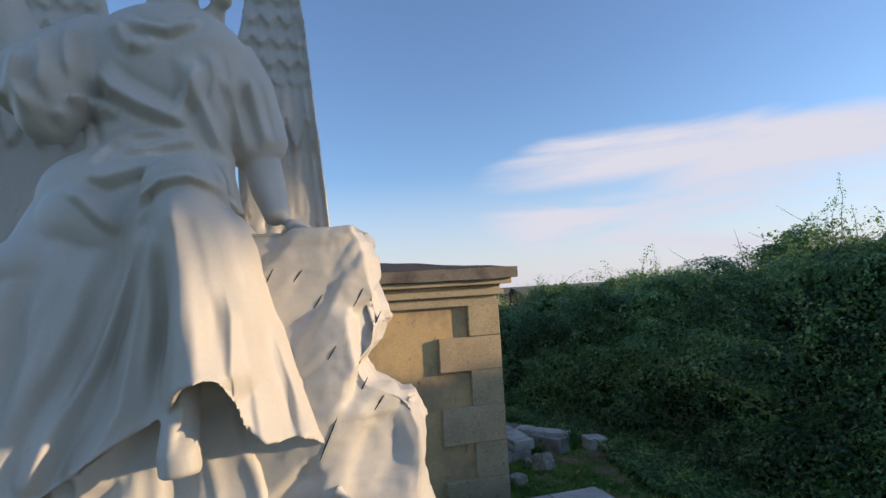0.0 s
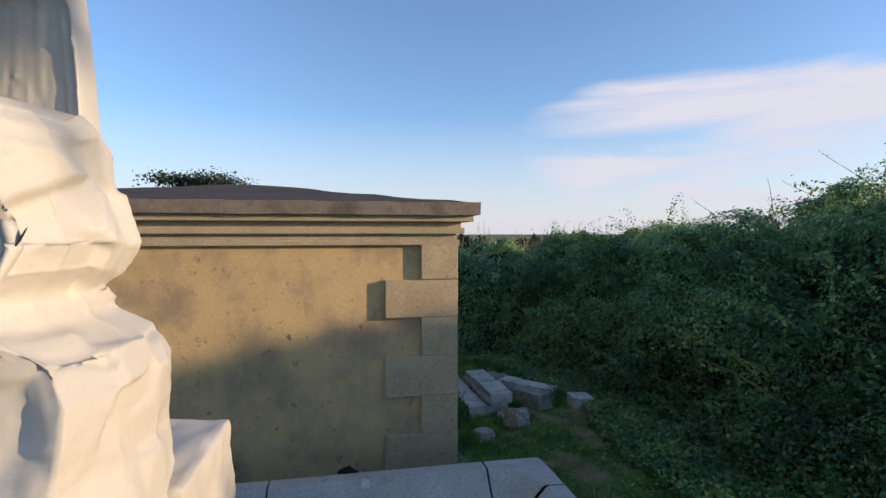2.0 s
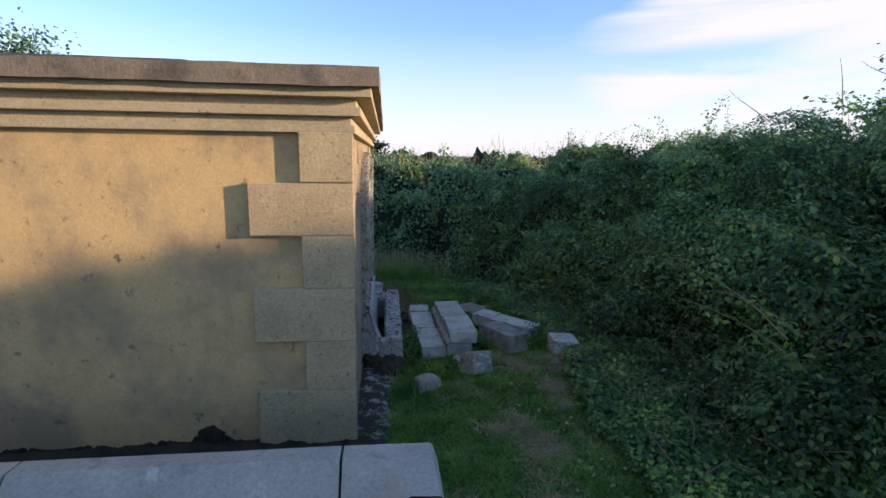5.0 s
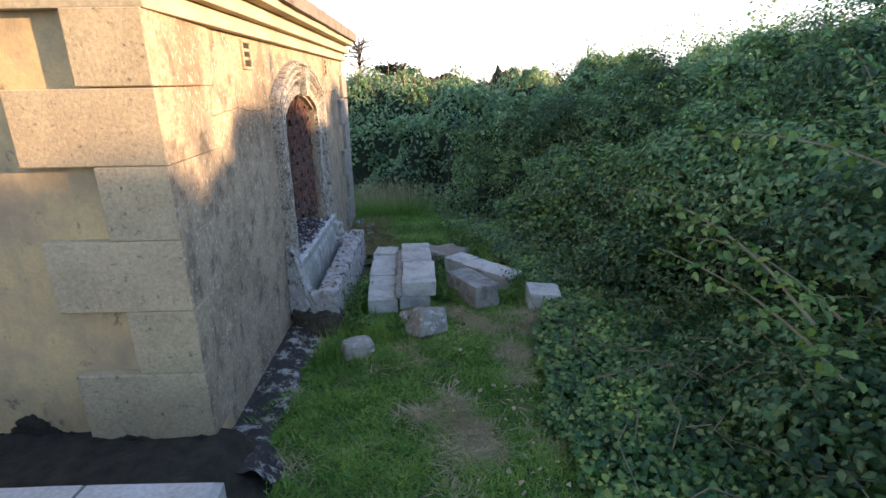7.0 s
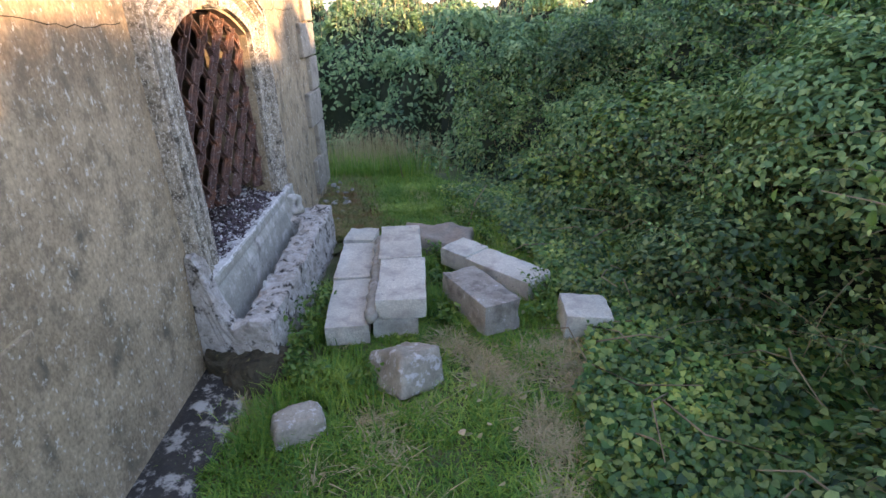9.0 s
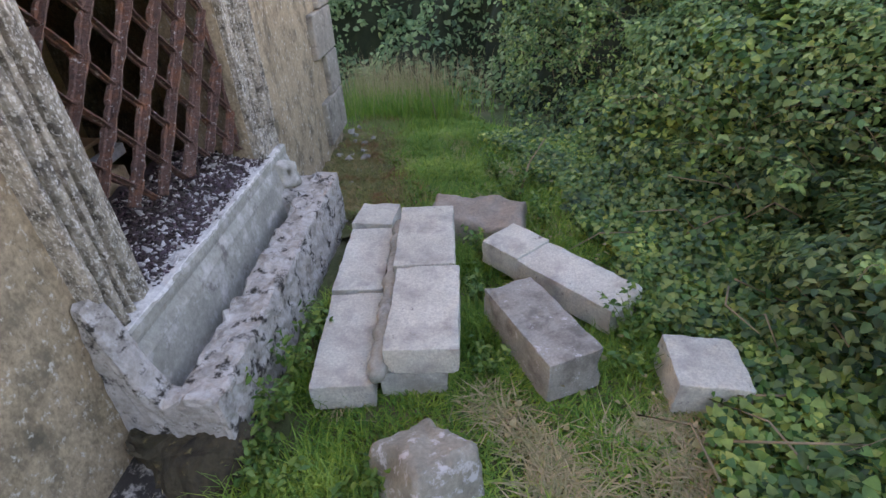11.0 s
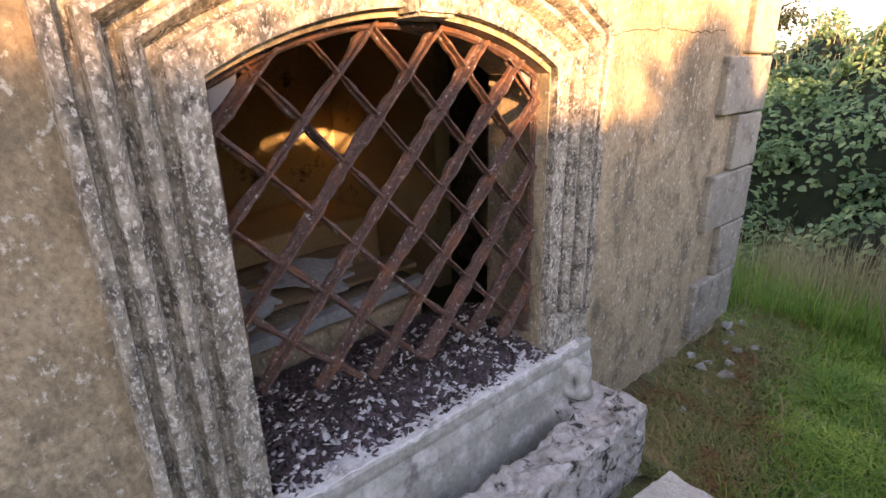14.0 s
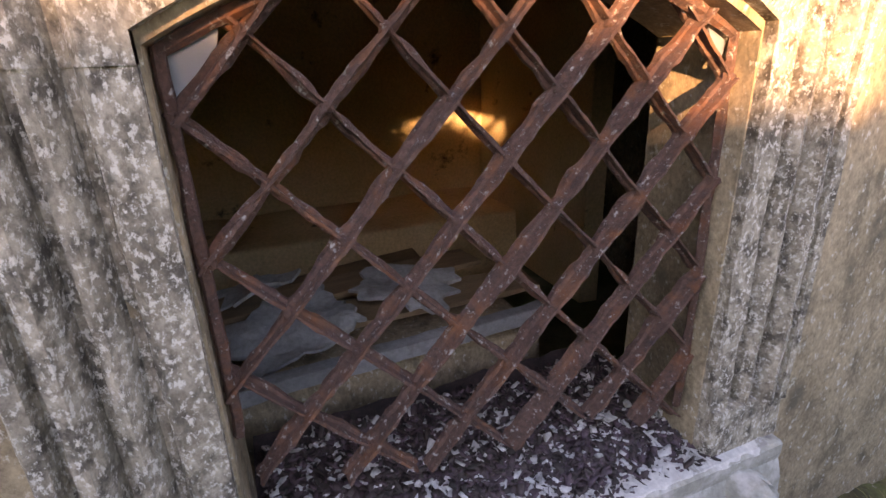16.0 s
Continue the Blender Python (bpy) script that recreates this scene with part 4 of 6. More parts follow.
# rough block of the base that shows beside the rock
bm = rough_block(0.36, 0.46, 0.40, 0.02, 0.016, 5.0, 3.0, 0.03)
roughen(bm, 0.005, 18, 7.0, 0.6)
ob = part("base_block", bm, MARBLE, pedestal, "rough-hewn marble block", True)
ob.location = (0.55, 0.14, 0.555)


def kerb_run(parent, a, b, inward, caps=0.0):
    """A length of grave kerb from a to b; the chamfer faces inward."""
    prof = [(0.0, 0.02), (0.0, 0.335), (0.012, 0.352), (0.10, 0.358), (0.112, 0.350), (0.185, 0.272), (0.205, 0.256), (0.225, 0.25), (0.30, 0.24), (0.30, 0.0)]
    a, b = Vector((*a, 0.19)), Vector((*b, 0.19))
    n = Vector((*inward, 0.0))
    bm = bmesh.new()
    steps = 14
    rows = [[bm.verts.new(a.lerp(b, k / steps) + n * d + Vector((0, 0, z)) + Vector((0, 0, 0.002 * noise.noise(Vector((k * 0.9, d * 9, a.x)))))) for d, z in prof] for k in range(steps + 1)]
    for r, s in zip(rows, rows[1:]):
        for k in range(len(prof) - 1):
            bm.faces.new((r[k], s[k], s[k + 1], r[k + 1]))
    bm.faces.new(rows[0])
    bm.faces.new(rows[-1][::-1])
    bmesh.ops.recalc_face_normals(bm, faces=bm.faces[:])
    return part("kerbstone", bm, KERB, parent)


grave_kerb = empty("grave_kerb", (0, 0, 0), "pale moulded stone kerb round the statue's plot", "kerb")
for x0, x1 in ((-2.0, -0.86), (-0.85, 0.325), (0.335, 1.445)):
    kerb_run(grave_kerb, (x0, 3.045), (x1, 3.045), (0, -1))
kerb_run(grave_kerb, (1.80, 2.70), (1.80, 1.75), (-1, 0))
# corner stone with a rounded inner angle
bm = bmesh.new()
cols = []
for k in range(9):
    a = math.pi / 2 * k / 8
    # out to a rounded square corner
    ca, sa = math.sin(a), math.cos(a)
    far_r = min(0.345 / max(ca, 1e-6), 0.335 / max(sa, 1e-6))
    col = []
    for d, z in [(0.0, 0.02), (0.0, 0.335), (0.012, 0.352), (0.10, 0.358), (0.118, 0.350), (0.188, 0.272), (0.208, 0.256), (0.228, 0.25), (0.30, 0.24), (0.30, 0.0)]:
        u = min(1.0, d / 0.14)
        r = max(0.035, (1 - u) * (far_r - d) + u * (0.335 - d))
        col.append(bm.verts.new((1.455 + r * ca, 2.71 + r * sa, 0.19 + z)))
    cols.append(col)
for r, s in zip(cols, cols[1:]):
    for k in range(len(r) - 1):
        bm.faces.new((r[k], r[k + 1], s[k + 1], s[k]))
bmesh.ops.recalc_face_normals(bm, faces=bm.faces[:])
part("corner_stone", bm, KERB, grave_kerb, "white rounded corner stone")
plot = tagged(sheet("plot_infill", np.arange(-2.0, 1.6, 0.12), np.arange(1.7, 2.85, 0.12), lambda x, y: 0.40 + 0.015 * fbm(x * 3, y * 3, 2.2), SOIL), "dark earth filling the kerbed plot", "soil", kind="stuff")

# ---------------- window, trough and vault ----------------
surround = empty("window_1", (TX1, WYC, SILL), "arched stone window surround with worn fluted jambs", "window", kind="structure")


def sweep(bm, path, prof, x_wall):
    """A moulding along a path in the wall's plane; prof: (outward from the opening, proud of the wall)."""
    rows = []
    for i, (y, z) in enumerate(path):
        a, b = Vector(path[max(i - 1, 0)]), Vector(path[min(i + 1, len(path) - 1)])
        d = (b - a).normalized()
        n = Vector((-d.y, d.x))
        k = 1.0
        if 0 < i < len(path) - 1:
            d1 = (Vector(path[i]) - a).normalized()
            k = 1.0 / max(0.6, d1.dot(d))
        row = []
        for o, h in prof:
            w = 0.006 * noise.noise(Vector((y * 9, z * 9, o * 30))) + 0.004 * noise.noise(Vector((y * 27, z * 27, o * 60)))
            row.append(bm.verts.new((x_wall + h + (w if h > 0.0 else 0), y + n.x * o * k, z + n.y * o * k)))
        rows.append(row)
    for r, s in zip(rows, rows[1:]):
        for k in range(len(prof) - 1):
            bm.faces.new((r[k], s[k], s[k + 1], r[k + 1]))
    for r in (rows[0], rows[-1]):
        bm.faces.new(r)
    bmesh.ops.recalc_face_normals(bm, faces=bm.faces[:])


PROF = [(0.004, -0.12), (0.004, 0.026), (0.050, 0.034), (0.060, 0.026), (0.066, 0.004), (0.078, 0.000), (0.086, 0.022), (0.098, 0.042), (0.112, 0.038), (0.119, 0.008), (0.131, 0.006), (0.138, 0.036), (0.150, 0.058),
        (0.168, 0.054), (0.174, 0.024), (0.186, 0.024), (0.191, 0.052), (0.208, 0.056), (0.214, 0.046), (0.216, -0.05)]
left_path = [(WY0, z) for z in np.linspace(0.33, SPRING - 0.02, 40)]
right_path = [(WY1, z) for z in np.linspace(SPRING - 0.02, 0.52, 34)]
arch_path = [(y, arch_z(y) + 0.012) for y in np.linspace(WY0, WY1, 37)]
# one run round the opening, mitred at the springing, cut into jambs and arch
for nm, path in (("jamb", left_path + arch_path[:2]), ("arch", left_path[-1:] + arch_path + right_path[:1]), ("jamb", arch_path[-2:] + right_path)):
    bm = bmesh.new()
    sweep(bm, path, PROF, TX1 + (0.003 if nm == "arch" else 0.0))
    ob = part(nm, bm, JAMB, surround)
    ob.matrix_parent_inverse = Matrix.Translation((-TX1, -WYC, -SILL))
bm = bmesh.new()
r = [bm.verts.new(p) for p in ((-0.05, -0.055, 0), (0.075, -0.055, 0), (0.075, 0.055, 0), (-0.05, 0.055, 0), (-0.05, -0.075, 0.19), (0.085, -0.075, 0.19), (0.085, 0.075, 0.19), (-0.05, 0.075, 0.19))]
for q in ((3, 2, 1, 0), (4, 5, 6, 7), (0, 1, 5, 4), (1, 2, 6, 5), (2, 3, 7, 6), (3, 0, 4, 7)):
    bm.faces.new([r[k] for k in q])
bmesh.ops.bevel(bm, geom=bm.edges[:], offset=0.008, segments=2, affect="EDGES")
ob = part("keystone", bm, JAMB, surround)
ob.location = (0, 0, SPRING + RISE - SILL - 0.005)
# plain foot of the far jamb
bm = rough_block(0.12, 0.214, 0.17, 0.03, 0.005, 16, 2.0, 0.008)
ob = part("jamb_foot", bm, JAMB, surround)
ob.location = (-0.016, WY1 + 0.112 - WYC, 0.36 - SILL)

# sill with a ragged cement lip that runs down into the trough
bm = bmesh.new()
rows = []
for i in range(72):
    y = 5.02 + (6.40 - 5.02) * i / 71
    j = 0.010 * noise.noise(Vector((y * 14, 1, 0))) + 0.006 * noise.noise(Vector((y * 45, 3, 0)))
    k = 0.006 * noise.noise(Vector((y * 6, 7, 0)))
    rows.append([bm.verts.new(p) for p in ((1.19, y, 0.05), (1.19, y, 0.368), (1.425 + j * 2, y, 0.372), (1.437 + j * 2, y, 0.408 + j), (1.496 + k, y, 0.408 + k), (1.503 + k, y, 0.402 + k), (1.503 + k, y, 0.375 + k), (1.500 + k, y, 0.358 + k), (1.508 + k, y, 0.335), (1.514 + k, y, 0.315), (1.522 + k, y, 0.18), (1.532, y, 0.05), (1.532, y, -0.1))])
for r, s in zip(rows, rows[1:]):
    for k in range(len(r) - 1):
        bm.faces.new((r[k], s[k], s[k + 1], r[k + 1]))
bm.faces.new(rows[0])
bm.faces.new(rows[-1])
bmesh.ops.recalc_face_normals(bm, faces=bm.faces[:])
ob = part("window_sill", bm, CEMENT, surround, "smooth grey cement sill with a ragged lip")
ob.matrix_parent_inverse = Matrix.Translation((-TX1, -WYC, -SILL))
# ragged skin of white plaster left on the lip
bm = bmesh.new()
rows = []
for i in range(420):
    y = 5.04 + (6.36 - 5.04) * i / 419
    tooth = noise.noise(Vector((y * 26, 5, 0))) + 0.6 * noise.noise(Vector((y * 75, 9, 0)))
    inner = 1.432 - 0.028 * tooth - (0.05 * max(0.0, y - 6.1) / 0.26)
    outer = 1.494 + 0.004 * noise.noise(Vector((y * 30, 2, 0)))
    k = 0.006 * noise.noise(Vector((y * 6, 7, 0)))
    rows.append([bm.verts.new(p) for p in ((inner - 0.004, y, 0.385), (inner, y, 0.411 + k), (0.5 * (inner + outer), y, 0.4145 + k + 0.002 * tooth), (outer, y, 0.411 + k), (outer + 0.008, y, 0.400 + k))])
for r, s in zip(rows, rows[1:]):
    for k in range(4):
        bm.faces.new((r[k], s[k], s[k + 1], r[k + 1]))
bmesh.ops.recalc_face_normals(bm, faces=bm.faces[:])
ob = part("plaster_skin", bm, material("flaked_plaster", [(0.55, 0.53, 0.48), (0.72, 0.70, 0.64)], 9, 60, 0.9, 0.4, 60, spots=(0.33, 0.31, 0.27), spot_scale=16, spot_at=0.60), surround, "ragged flaking white plaster")
ob.matrix_parent_inverse = Matrix.Translation((-TX1, -WYC, -SILL))

# broken planting trough under the window
trough = empty("window_trough", (1.72, 5.5, 0.0), "broken concrete trough below the window, blotched with black moss", "trough")


def crumble(bm, amount, scale, seed, top_only=None):
    roughen(bm, amount, scale, seed, 0.6)
    if top_only is not None:
        for v in bm.verts:
            if v.co.z > top_only:
                v.co.z += 0.03 * noise.noise(Vector((v.co.x * 8, v.co.y * 9, seed))) + 0.012 * noise.noise(Vector((v.co.x * 30, v.co.y * 30, seed)))


bm = rough_block(0.15, 1.44, 0.30, 0.024, 0.008, 14, 4.0, 0.014)
for v in bm.verts:
    v.co.x = v.co.x * (1.0 - 0.14 * v.co.z / 0.30)
crumble(bm, 0.010, 30, 2.0, 0.26)
ob = part("outer_wall", bm, TROUGH, trough)
ob.location = (-0.048, 0.185, -0.05)
bm = rough_block(0.23, 0.075, 0.30, 0.022, 0.008, 14, 6.0, 0.018)
for v in bm.verts:
    v.co.z *= 1.0 + 0.98 * min(1.0, max(0.0, 0.035 - v.co.x) / 0.09)
    v.co.y += 0.25 * max(0.0, -v.co.x) * (v.co.z / 0.4)
crumble(bm, 0.008, 26, 5.0, 0.24)
ob = part("end_wall", bm, TROUGH, trough, "jagged broken end")
ob.location = (-0.185, -0.50, -0.06)
bm = bmesh.new()
box(bm, -0.19, -0.05, -0.6, 0.66, -0.1, -0.02)
part("trough_bed", bm, SOIL, trough)
bm = rough_block(0.14, 0.10, 0.13, 0.03, 0.02, 10, 8.0, 0.035)
ob = part("mortar_lump", bm, CEMENT, trough, "rounded lump of mortar", True)
ob.location = (-0.205, 0.78, 0.235)
bm = rough_block(0.16, 0.26, 0.24, 0.04, 0.015, 10, 9.0, 0.03)
ob = part("broken_stub", bm, TROUGH, trough, "", True)
ob.location = (-0.16, 0.80, 0.0)
bm = rough_block(0.31, 0.16, 0.18, 0.016, 0.022, 9, 12.0, 0.05)
roughen(bm, 0.016, 34, 3.0, 0.9)
for v in bm.verts:
    k = v.co.z / 0.25
    v.co.y += 0.07 * noise.noise(v.co * 8) - 0.05 * (1 - k) + 0.03 * k
    v.co.x += 0.03 * noise.noise(v.co * 11 + Vector((4, 0, 0)))
    v.co.z += k * (0.07 * noise.noise(Vector((v.co.x * 9, 3, 0))) - 0.02)
    v.co.x *= 1.08 - 0.12 * k
ob = tagged(mesh_object("moss_cushion", bm, material("brown_black_moss", [(0.022, 0.019, 0.012), (0.075, 0.060, 0.034), (0.045, 0.040, 0.020)], 12, 60, 1.0, 1.0, 50, spots=(0.17, 0.14, 0.06), spot_scale=26, spot_at=0.64)), "dark moss grown over the trough's foot", "moss", kind="stuff")
ob.location = (1.61, 4.965, -0.05)

# rusted lattice in the window: two sets of slanting bars
grille = empty("window_grille", (1.385, WYC, SILL), "rusted iron diamond lattice across the window, corroded and bent", "grille")
NODE, RISING, FALLING = (5.5452, 0.9326), (0.0901, 0.0961), (0.093, -0.0951)


def inside(y, z):
    return WY0 + 0.005 < y < WY1 - 0.005 and 0.44 < z < arch_z(min(max(y, WY0), WY1)) - 0.004


def lattice_bar(k, rising):
    along, other = (RISING, FALLING) if rising else (FALLING, RISING)
    oy, oz = NODE[0] + k * other[0], NODE[1] + k * other[1]
    pts = []
    wear = 0.03 * noise.noise(Vector((k * 3.7, 2 if rising else 5, 0)))
    for i in range(-240, 241):
        y, z = oy + along[0] * i / 16, oz + along[1] * i / 16
        if inside(y, z) and z > wear + lerp([(5.25, 0.66), (5.54, 0.55), (5.92, 0.55), (6.17, 0.46)], y):
            pts.append((y, z))
    if len(pts) < 6:
        return
    bm = bmesh.new()
    d = Vector((0, *along)).normalized()
    n = Vector((0, -d.z, d.y))
    half_w, half_d = (0.0085, 0.019) if rising else (0.0068, 0.014)
    rows = []
    for i, (y, z) in enumerate(pts):
        if i % 2 and i != len(pts) - 1:
            continue
        p = Vector((y, z, k * 1.9 + (20 if rising else 0)))
        w = half_w * (1 + 0.55 * noise.noise(p * 22) + 0.35 * noise.noise(p * 60))
        e = half_d * (1 + 0.35 * noise.noise(p * 15 + Vector((5, 5, 5))) + 0.25 * noise.noise(p * 50))
        c = Vector((0.004 * noise.noise(p * 4) + (0.004 if rising else -0.006), y, z)) + n * 0.006 * noise.noise(p * 5)
        tw = 0.35 * noise.noise(p * 3)
        u, v = n * math.cos(tw) + Vector((1, 0, 0)) * math.sin(tw), Vector((1, 0, 0)) * math.cos(tw) - n * math.sin(tw)
        rows.append([bm.verts.new(c + u * w * (a + 0.25 * noise.noise(p * 90 + Vector((a * 9, b * 9, 0)))) + v * e * (b + 0.2 * noise.noise(p * 70 + Vector((b * 7, a * 7, 3))))) for a, b in ((-1.2, -1), (1.2, -1), (1.1, -0.35), (0.38, -0.2), (0.32, 1), (-0.32, 1), (-0.38, -0.2), (-1.1, -0.35))])
    for r, s in zip(rows, rows[1:]):
        for q in range(8):
            bm.faces.new((r[q], r[(q + 1) % 8], s[(q + 1) % 8], s[q]))
    bm.faces.new(rows[0][::-1])
    bm.faces.new(rows[-1])
    ob = part("lattice_bar", bm, IRON, grille)
    ob.matrix_parent_inverse = Matrix.Translation((0, -WYC, -SILL))


for k in range(-9, 10):
    lattice_bar(k, True)
    lattice_bar(k, False)
# the iron head strip and what is left of the side strips
for path in ([(y, arch_z(y) - 0.012) for y in np.linspace(WY0 + 0.01, WY1 - 0.01, 30)], [(WY0 + 0.012, z) for z in np.linspace(0.74, SPRING, 16)], [(WY1 - 0.012, z) for z in np.linspace(0.5, SPRING, 16)]):
    bm = bmesh.new()
    tube(bm, [(0.004 * noise.noise(Vector((y * 8, z * 8, 1))), y + 0.003 * noise.noise(Vector((y * 20, z * 20, 3))), z) for y, z in path], [0.010 + 0.005 * noise.noise(Vector((y * 16, z * 16, 9))) for y, z in path], 5)
    ob = part("edge_strip", bm, IRON, grille)
    ob.matrix_parent_inverse = Matrix.Translation((0, -WYC, -SILL))
# rust blooms where bars cross
for a in range(-6, 7):
    for b in range(-6, 7):
        y, z = NODE[0] + a * RISING[0] + b * FALLING[0], NODE[1] + a * RISING[1] + b * FALLING[1]
        if inside(y, z) and z > 0.03 + lerp([(5.25, 0.66), (5.54, 0.55), (5.92, 0.55), (6.17, 0.46)], y):
            bm = bmesh.new()
            bmesh.ops.create_icosphere(bm, subdivisions=1, radius=1.0)
            for v in bm.verts:
                v.co = Vector((v.co.x * 0.015, v.co.y * 0.011, v.co.z * 0.011)) * (1 + 0.4 * noise.noise(v.co * 2 + Vector((a, b, 0))))
            ob = part("rivet", bm, IRON, grille)
            ob.location = (0.002, y - WYC, z - SILL)

GLASS = bpy.data.materials.new("dirty_glass")
GLASS.use_nodes = True
p = GLASS.node_tree.nodes["Principled BSDF"]
p.inputs["Base Color"].default_value, p.inputs["Roughness"].default_value = (0.34, 0.38, 0.41, 1), 0.3
p.inputs["Transmission Weight"].default_value = 0.5
for pts, lab in (([(5.258, 1.312), (5.335, 1.338), (5.325, 1.29), (5.285, 1.235), (5.262, 1.215)], "dusty broken pane in the upper corner"), ([(6.182, 1.30), (6.12, 1.335), (6.135, 1.30), (6.165, 1.235)], "dusty sliver of glass")):
    bm = bmesh.new()
    f = bm.faces.new([bm.verts.new((1.372, y, z)) for y, z in pts])
    r = bmesh.ops.extrude_face_region(bm, geom=[f])
    for v in r["geom"]:
        if isinstance(v, bmesh.types.BMVert):
            v.co.x -= 0.004
    tagged(mesh_object("glass_shard", bm, GLASS), lab + ", held by the iron lattice", "glass")

# chips of rust, slate and plaster heaped on the sill
CHIP_DARK = material("rust_flake", [(0.050, 0.034, 0.034), (0.11, 0.072, 0.068)], 20, 80, 0.7, 0.4, vary=0.5)
CHIP_PALE = material("plaster_chip", [(0.45, 0.43, 0.40), (0.62, 0.60, 0.56)], 20, 80, 0.9, 0.3, vary=0.2)


def heap_z(x, y):
    """The heap's top: high against the vault's inside, thin at the lip."""
    return 0.398 + 0.050 * np.clip((1.43 - x) / 0.2, 0, 1) + 0.02 * fbm(x * 9, y * 9, 1.0) * np.clip((1.43 - x) / 0.1, 0, 1)


def chips(name, count, size, mat, label, seed, x0=1.08, x1=1.474, y0=5.27, y1=6.21):
    g = np.random.default_rng(seed)
    x = x1 - (x1 - x0) * g.random(count) ** 1.1
    y = g.uniform(y0, y1, count)
    z = heap_z(x, y) + g.uniform(0, 0.012, count)
    ang = g.uniform(0, 2 * np.pi, count)
    tilt = g.normal(0, 0.45, (count, 2))
    ln, wd = size * g.uniform(0.5, 1.5, count), size * g.uniform(0.25, 0.7, count)
    th = size * g.uniform(0.08, 0.2, count)
    d = np.stack([np.cos(ang), np.sin(ang), tilt[:, 0]], -1)
    w = np.stack([-np.sin(ang), np.cos(ang), tilt[:, 1]], -1)
    up = np.cross(d, w)
    c = np.stack([x, y, z], -1)
    out = []
    jag = g.uniform(0.6, 1.3, (count, 4))
    for lev in (-1, 1):
        for k, (a, b) in enumerate(((-1, -0.7), (0.8, -1), (1, 0.8), (-0.7, 1))):
            out.append(c + d * (a * ln * jag[:, k])[:, None] + w * (b * wd * jag[:, k])[:, None] + up * (lev * th)[:, None])
    v = np.stack(out, 1).reshape(-1, 3)
    f = np.array([(3, 2, 1, 0), (4, 5, 6, 7), (0, 1, 5, 4), (1, 2, 6, 5), (2, 3, 7, 6), (3, 0, 4, 7)])
    faces = (np.arange(count)[:, None, None] * 8 + f[None]).reshape(-1, 4)
    return tagged(soup(name, v, faces, mat), label, "rubble", kind="stuff")


sheet_ob = tagged(sheet("rubble_bed", np.arange(1.0, 1.445, 0.02), np.arange(5.25, 6.22, 0.02), lambda x, y: heap_z(x, y) - 0.006, CHIP_DARK), "dark rust dust heaped on the window sill", "rubble", kind="stuff")
chips("rust_flakes", 9000, 0.0125, CHIP_DARK, "dark flakes of rust and slate on the sill", 3)
chips("plaster_chips", 1200, 0.0155, CHIP_PALE, "white chips of plaster scattered on the sill", 4)
bm = rough_block(0.03, 0.022, 0.014, 0.01, 0.004, 40, 1, 0.004)
ob = tagged(mesh_object("brick_chip", bm, material("orange_brick", [(0.42, 0.13, 0.04), (0.5, 0.18, 0.06)], 20, 80), None, "", True), "small orange brick fragment lying on the rubble", "rubble")
ob.location = (1.36, 6.06, 0.405)

# vault inside: back partition with a dark recess, shelf with fallen plaster and boards
bm = bmesh.new()
box(bm, TX0 + 0.2, -0.06, 7.0, 7.12, -0.12, WALL_TOP)
tagged(mesh_object("wall_inner", bm, INNER), "stained ochre plaster partition in the vault", "wall", kind="structure")
bm = bmesh.new()
box(bm, 0.50, TX1 - T, 7.0, 7.12, -0.12, WALL_TOP)
tagged(mesh_object("wall_inner", bm, SIDE), "grey plastered pier in the vault", "wall", kind="structure")
for nm, x0, x1, y0, y1, z0, z1, lab in (("burial_shelf", 0.35, 0.86, 4.3, 6.15, -0.1, 0.44, "grey stone burial shelf in the vault"), ("burial_shelf", -1.31, -0.60, 4.0, 6.9, -0.1, 0.36, "ochre stone burial shelf against the far wall")):
    bm = rough_block(x1 - x0, y1 - y0, z1 - z0, 0.12, 0.012, 5, x0, 0.02)
    ob = tagged(mesh_object(nm, bm, SIDE if x0 > 0 else INNER, None, "", True), lab, "shelf")
    ob.location = ((x0 + x1) / 2, (y0 + y1) / 2, z0)
BOARD = material("old_board", [(0.20, 0.13, 0.07), (0.30, 0.20, 0.11)], 3, 60, 0.85, 0.4, 30, stretch=(6, 1, 6))
PLASTER = material("fallen_plaster", [(0.26, 0.265, 0.255), (0.42, 0.42, 0.40)], 4, 60, 0.9, 0.5, 30, spots=(0.2, 0.19, 0.17), spot_scale=6, spot_at=0.64)


def board(x, y, z, sx, sy, sz, rx, ry, rz, mat, nm, lab, cat, seed):
    bm = rough_block(sx, sy, sz, 0.03 if mat is PLASTER else 0.06, 0.006, 9, seed, 0.004)
    if nm == "plaster_sheet":
        # torn outline and a buckled middle
        for v in bm.verts:
            a = math.atan2(v.co.y / sy, v.co.x / sx)
            v.co.x *= 0.85 + 0.30 * noise.noise(Vector((3 * math.cos(a), 3 * math.sin(a), seed))) + 0.10 * noise.noise(Vector((9 * math.cos(a), 9 * math.sin(a), seed)))
            v.co.y *= 0.85 + 0.30 * noise.noise(Vector((3 * math.cos(a), 3 * math.sin(a), seed + 4))) + 0.10 * noise.noise(Vector((9 * math.cos(a), 9 * math.sin(a), seed + 4)))
            v.co.z += 0.05 * noise.noise(Vector((v.co.x * 7, v.co.y * 7, seed)))
    ob = tagged(mesh_object(nm, bm, mat), lab, cat)
    ob.matrix_basis = pose(x, y, z, rx, ry, rz)


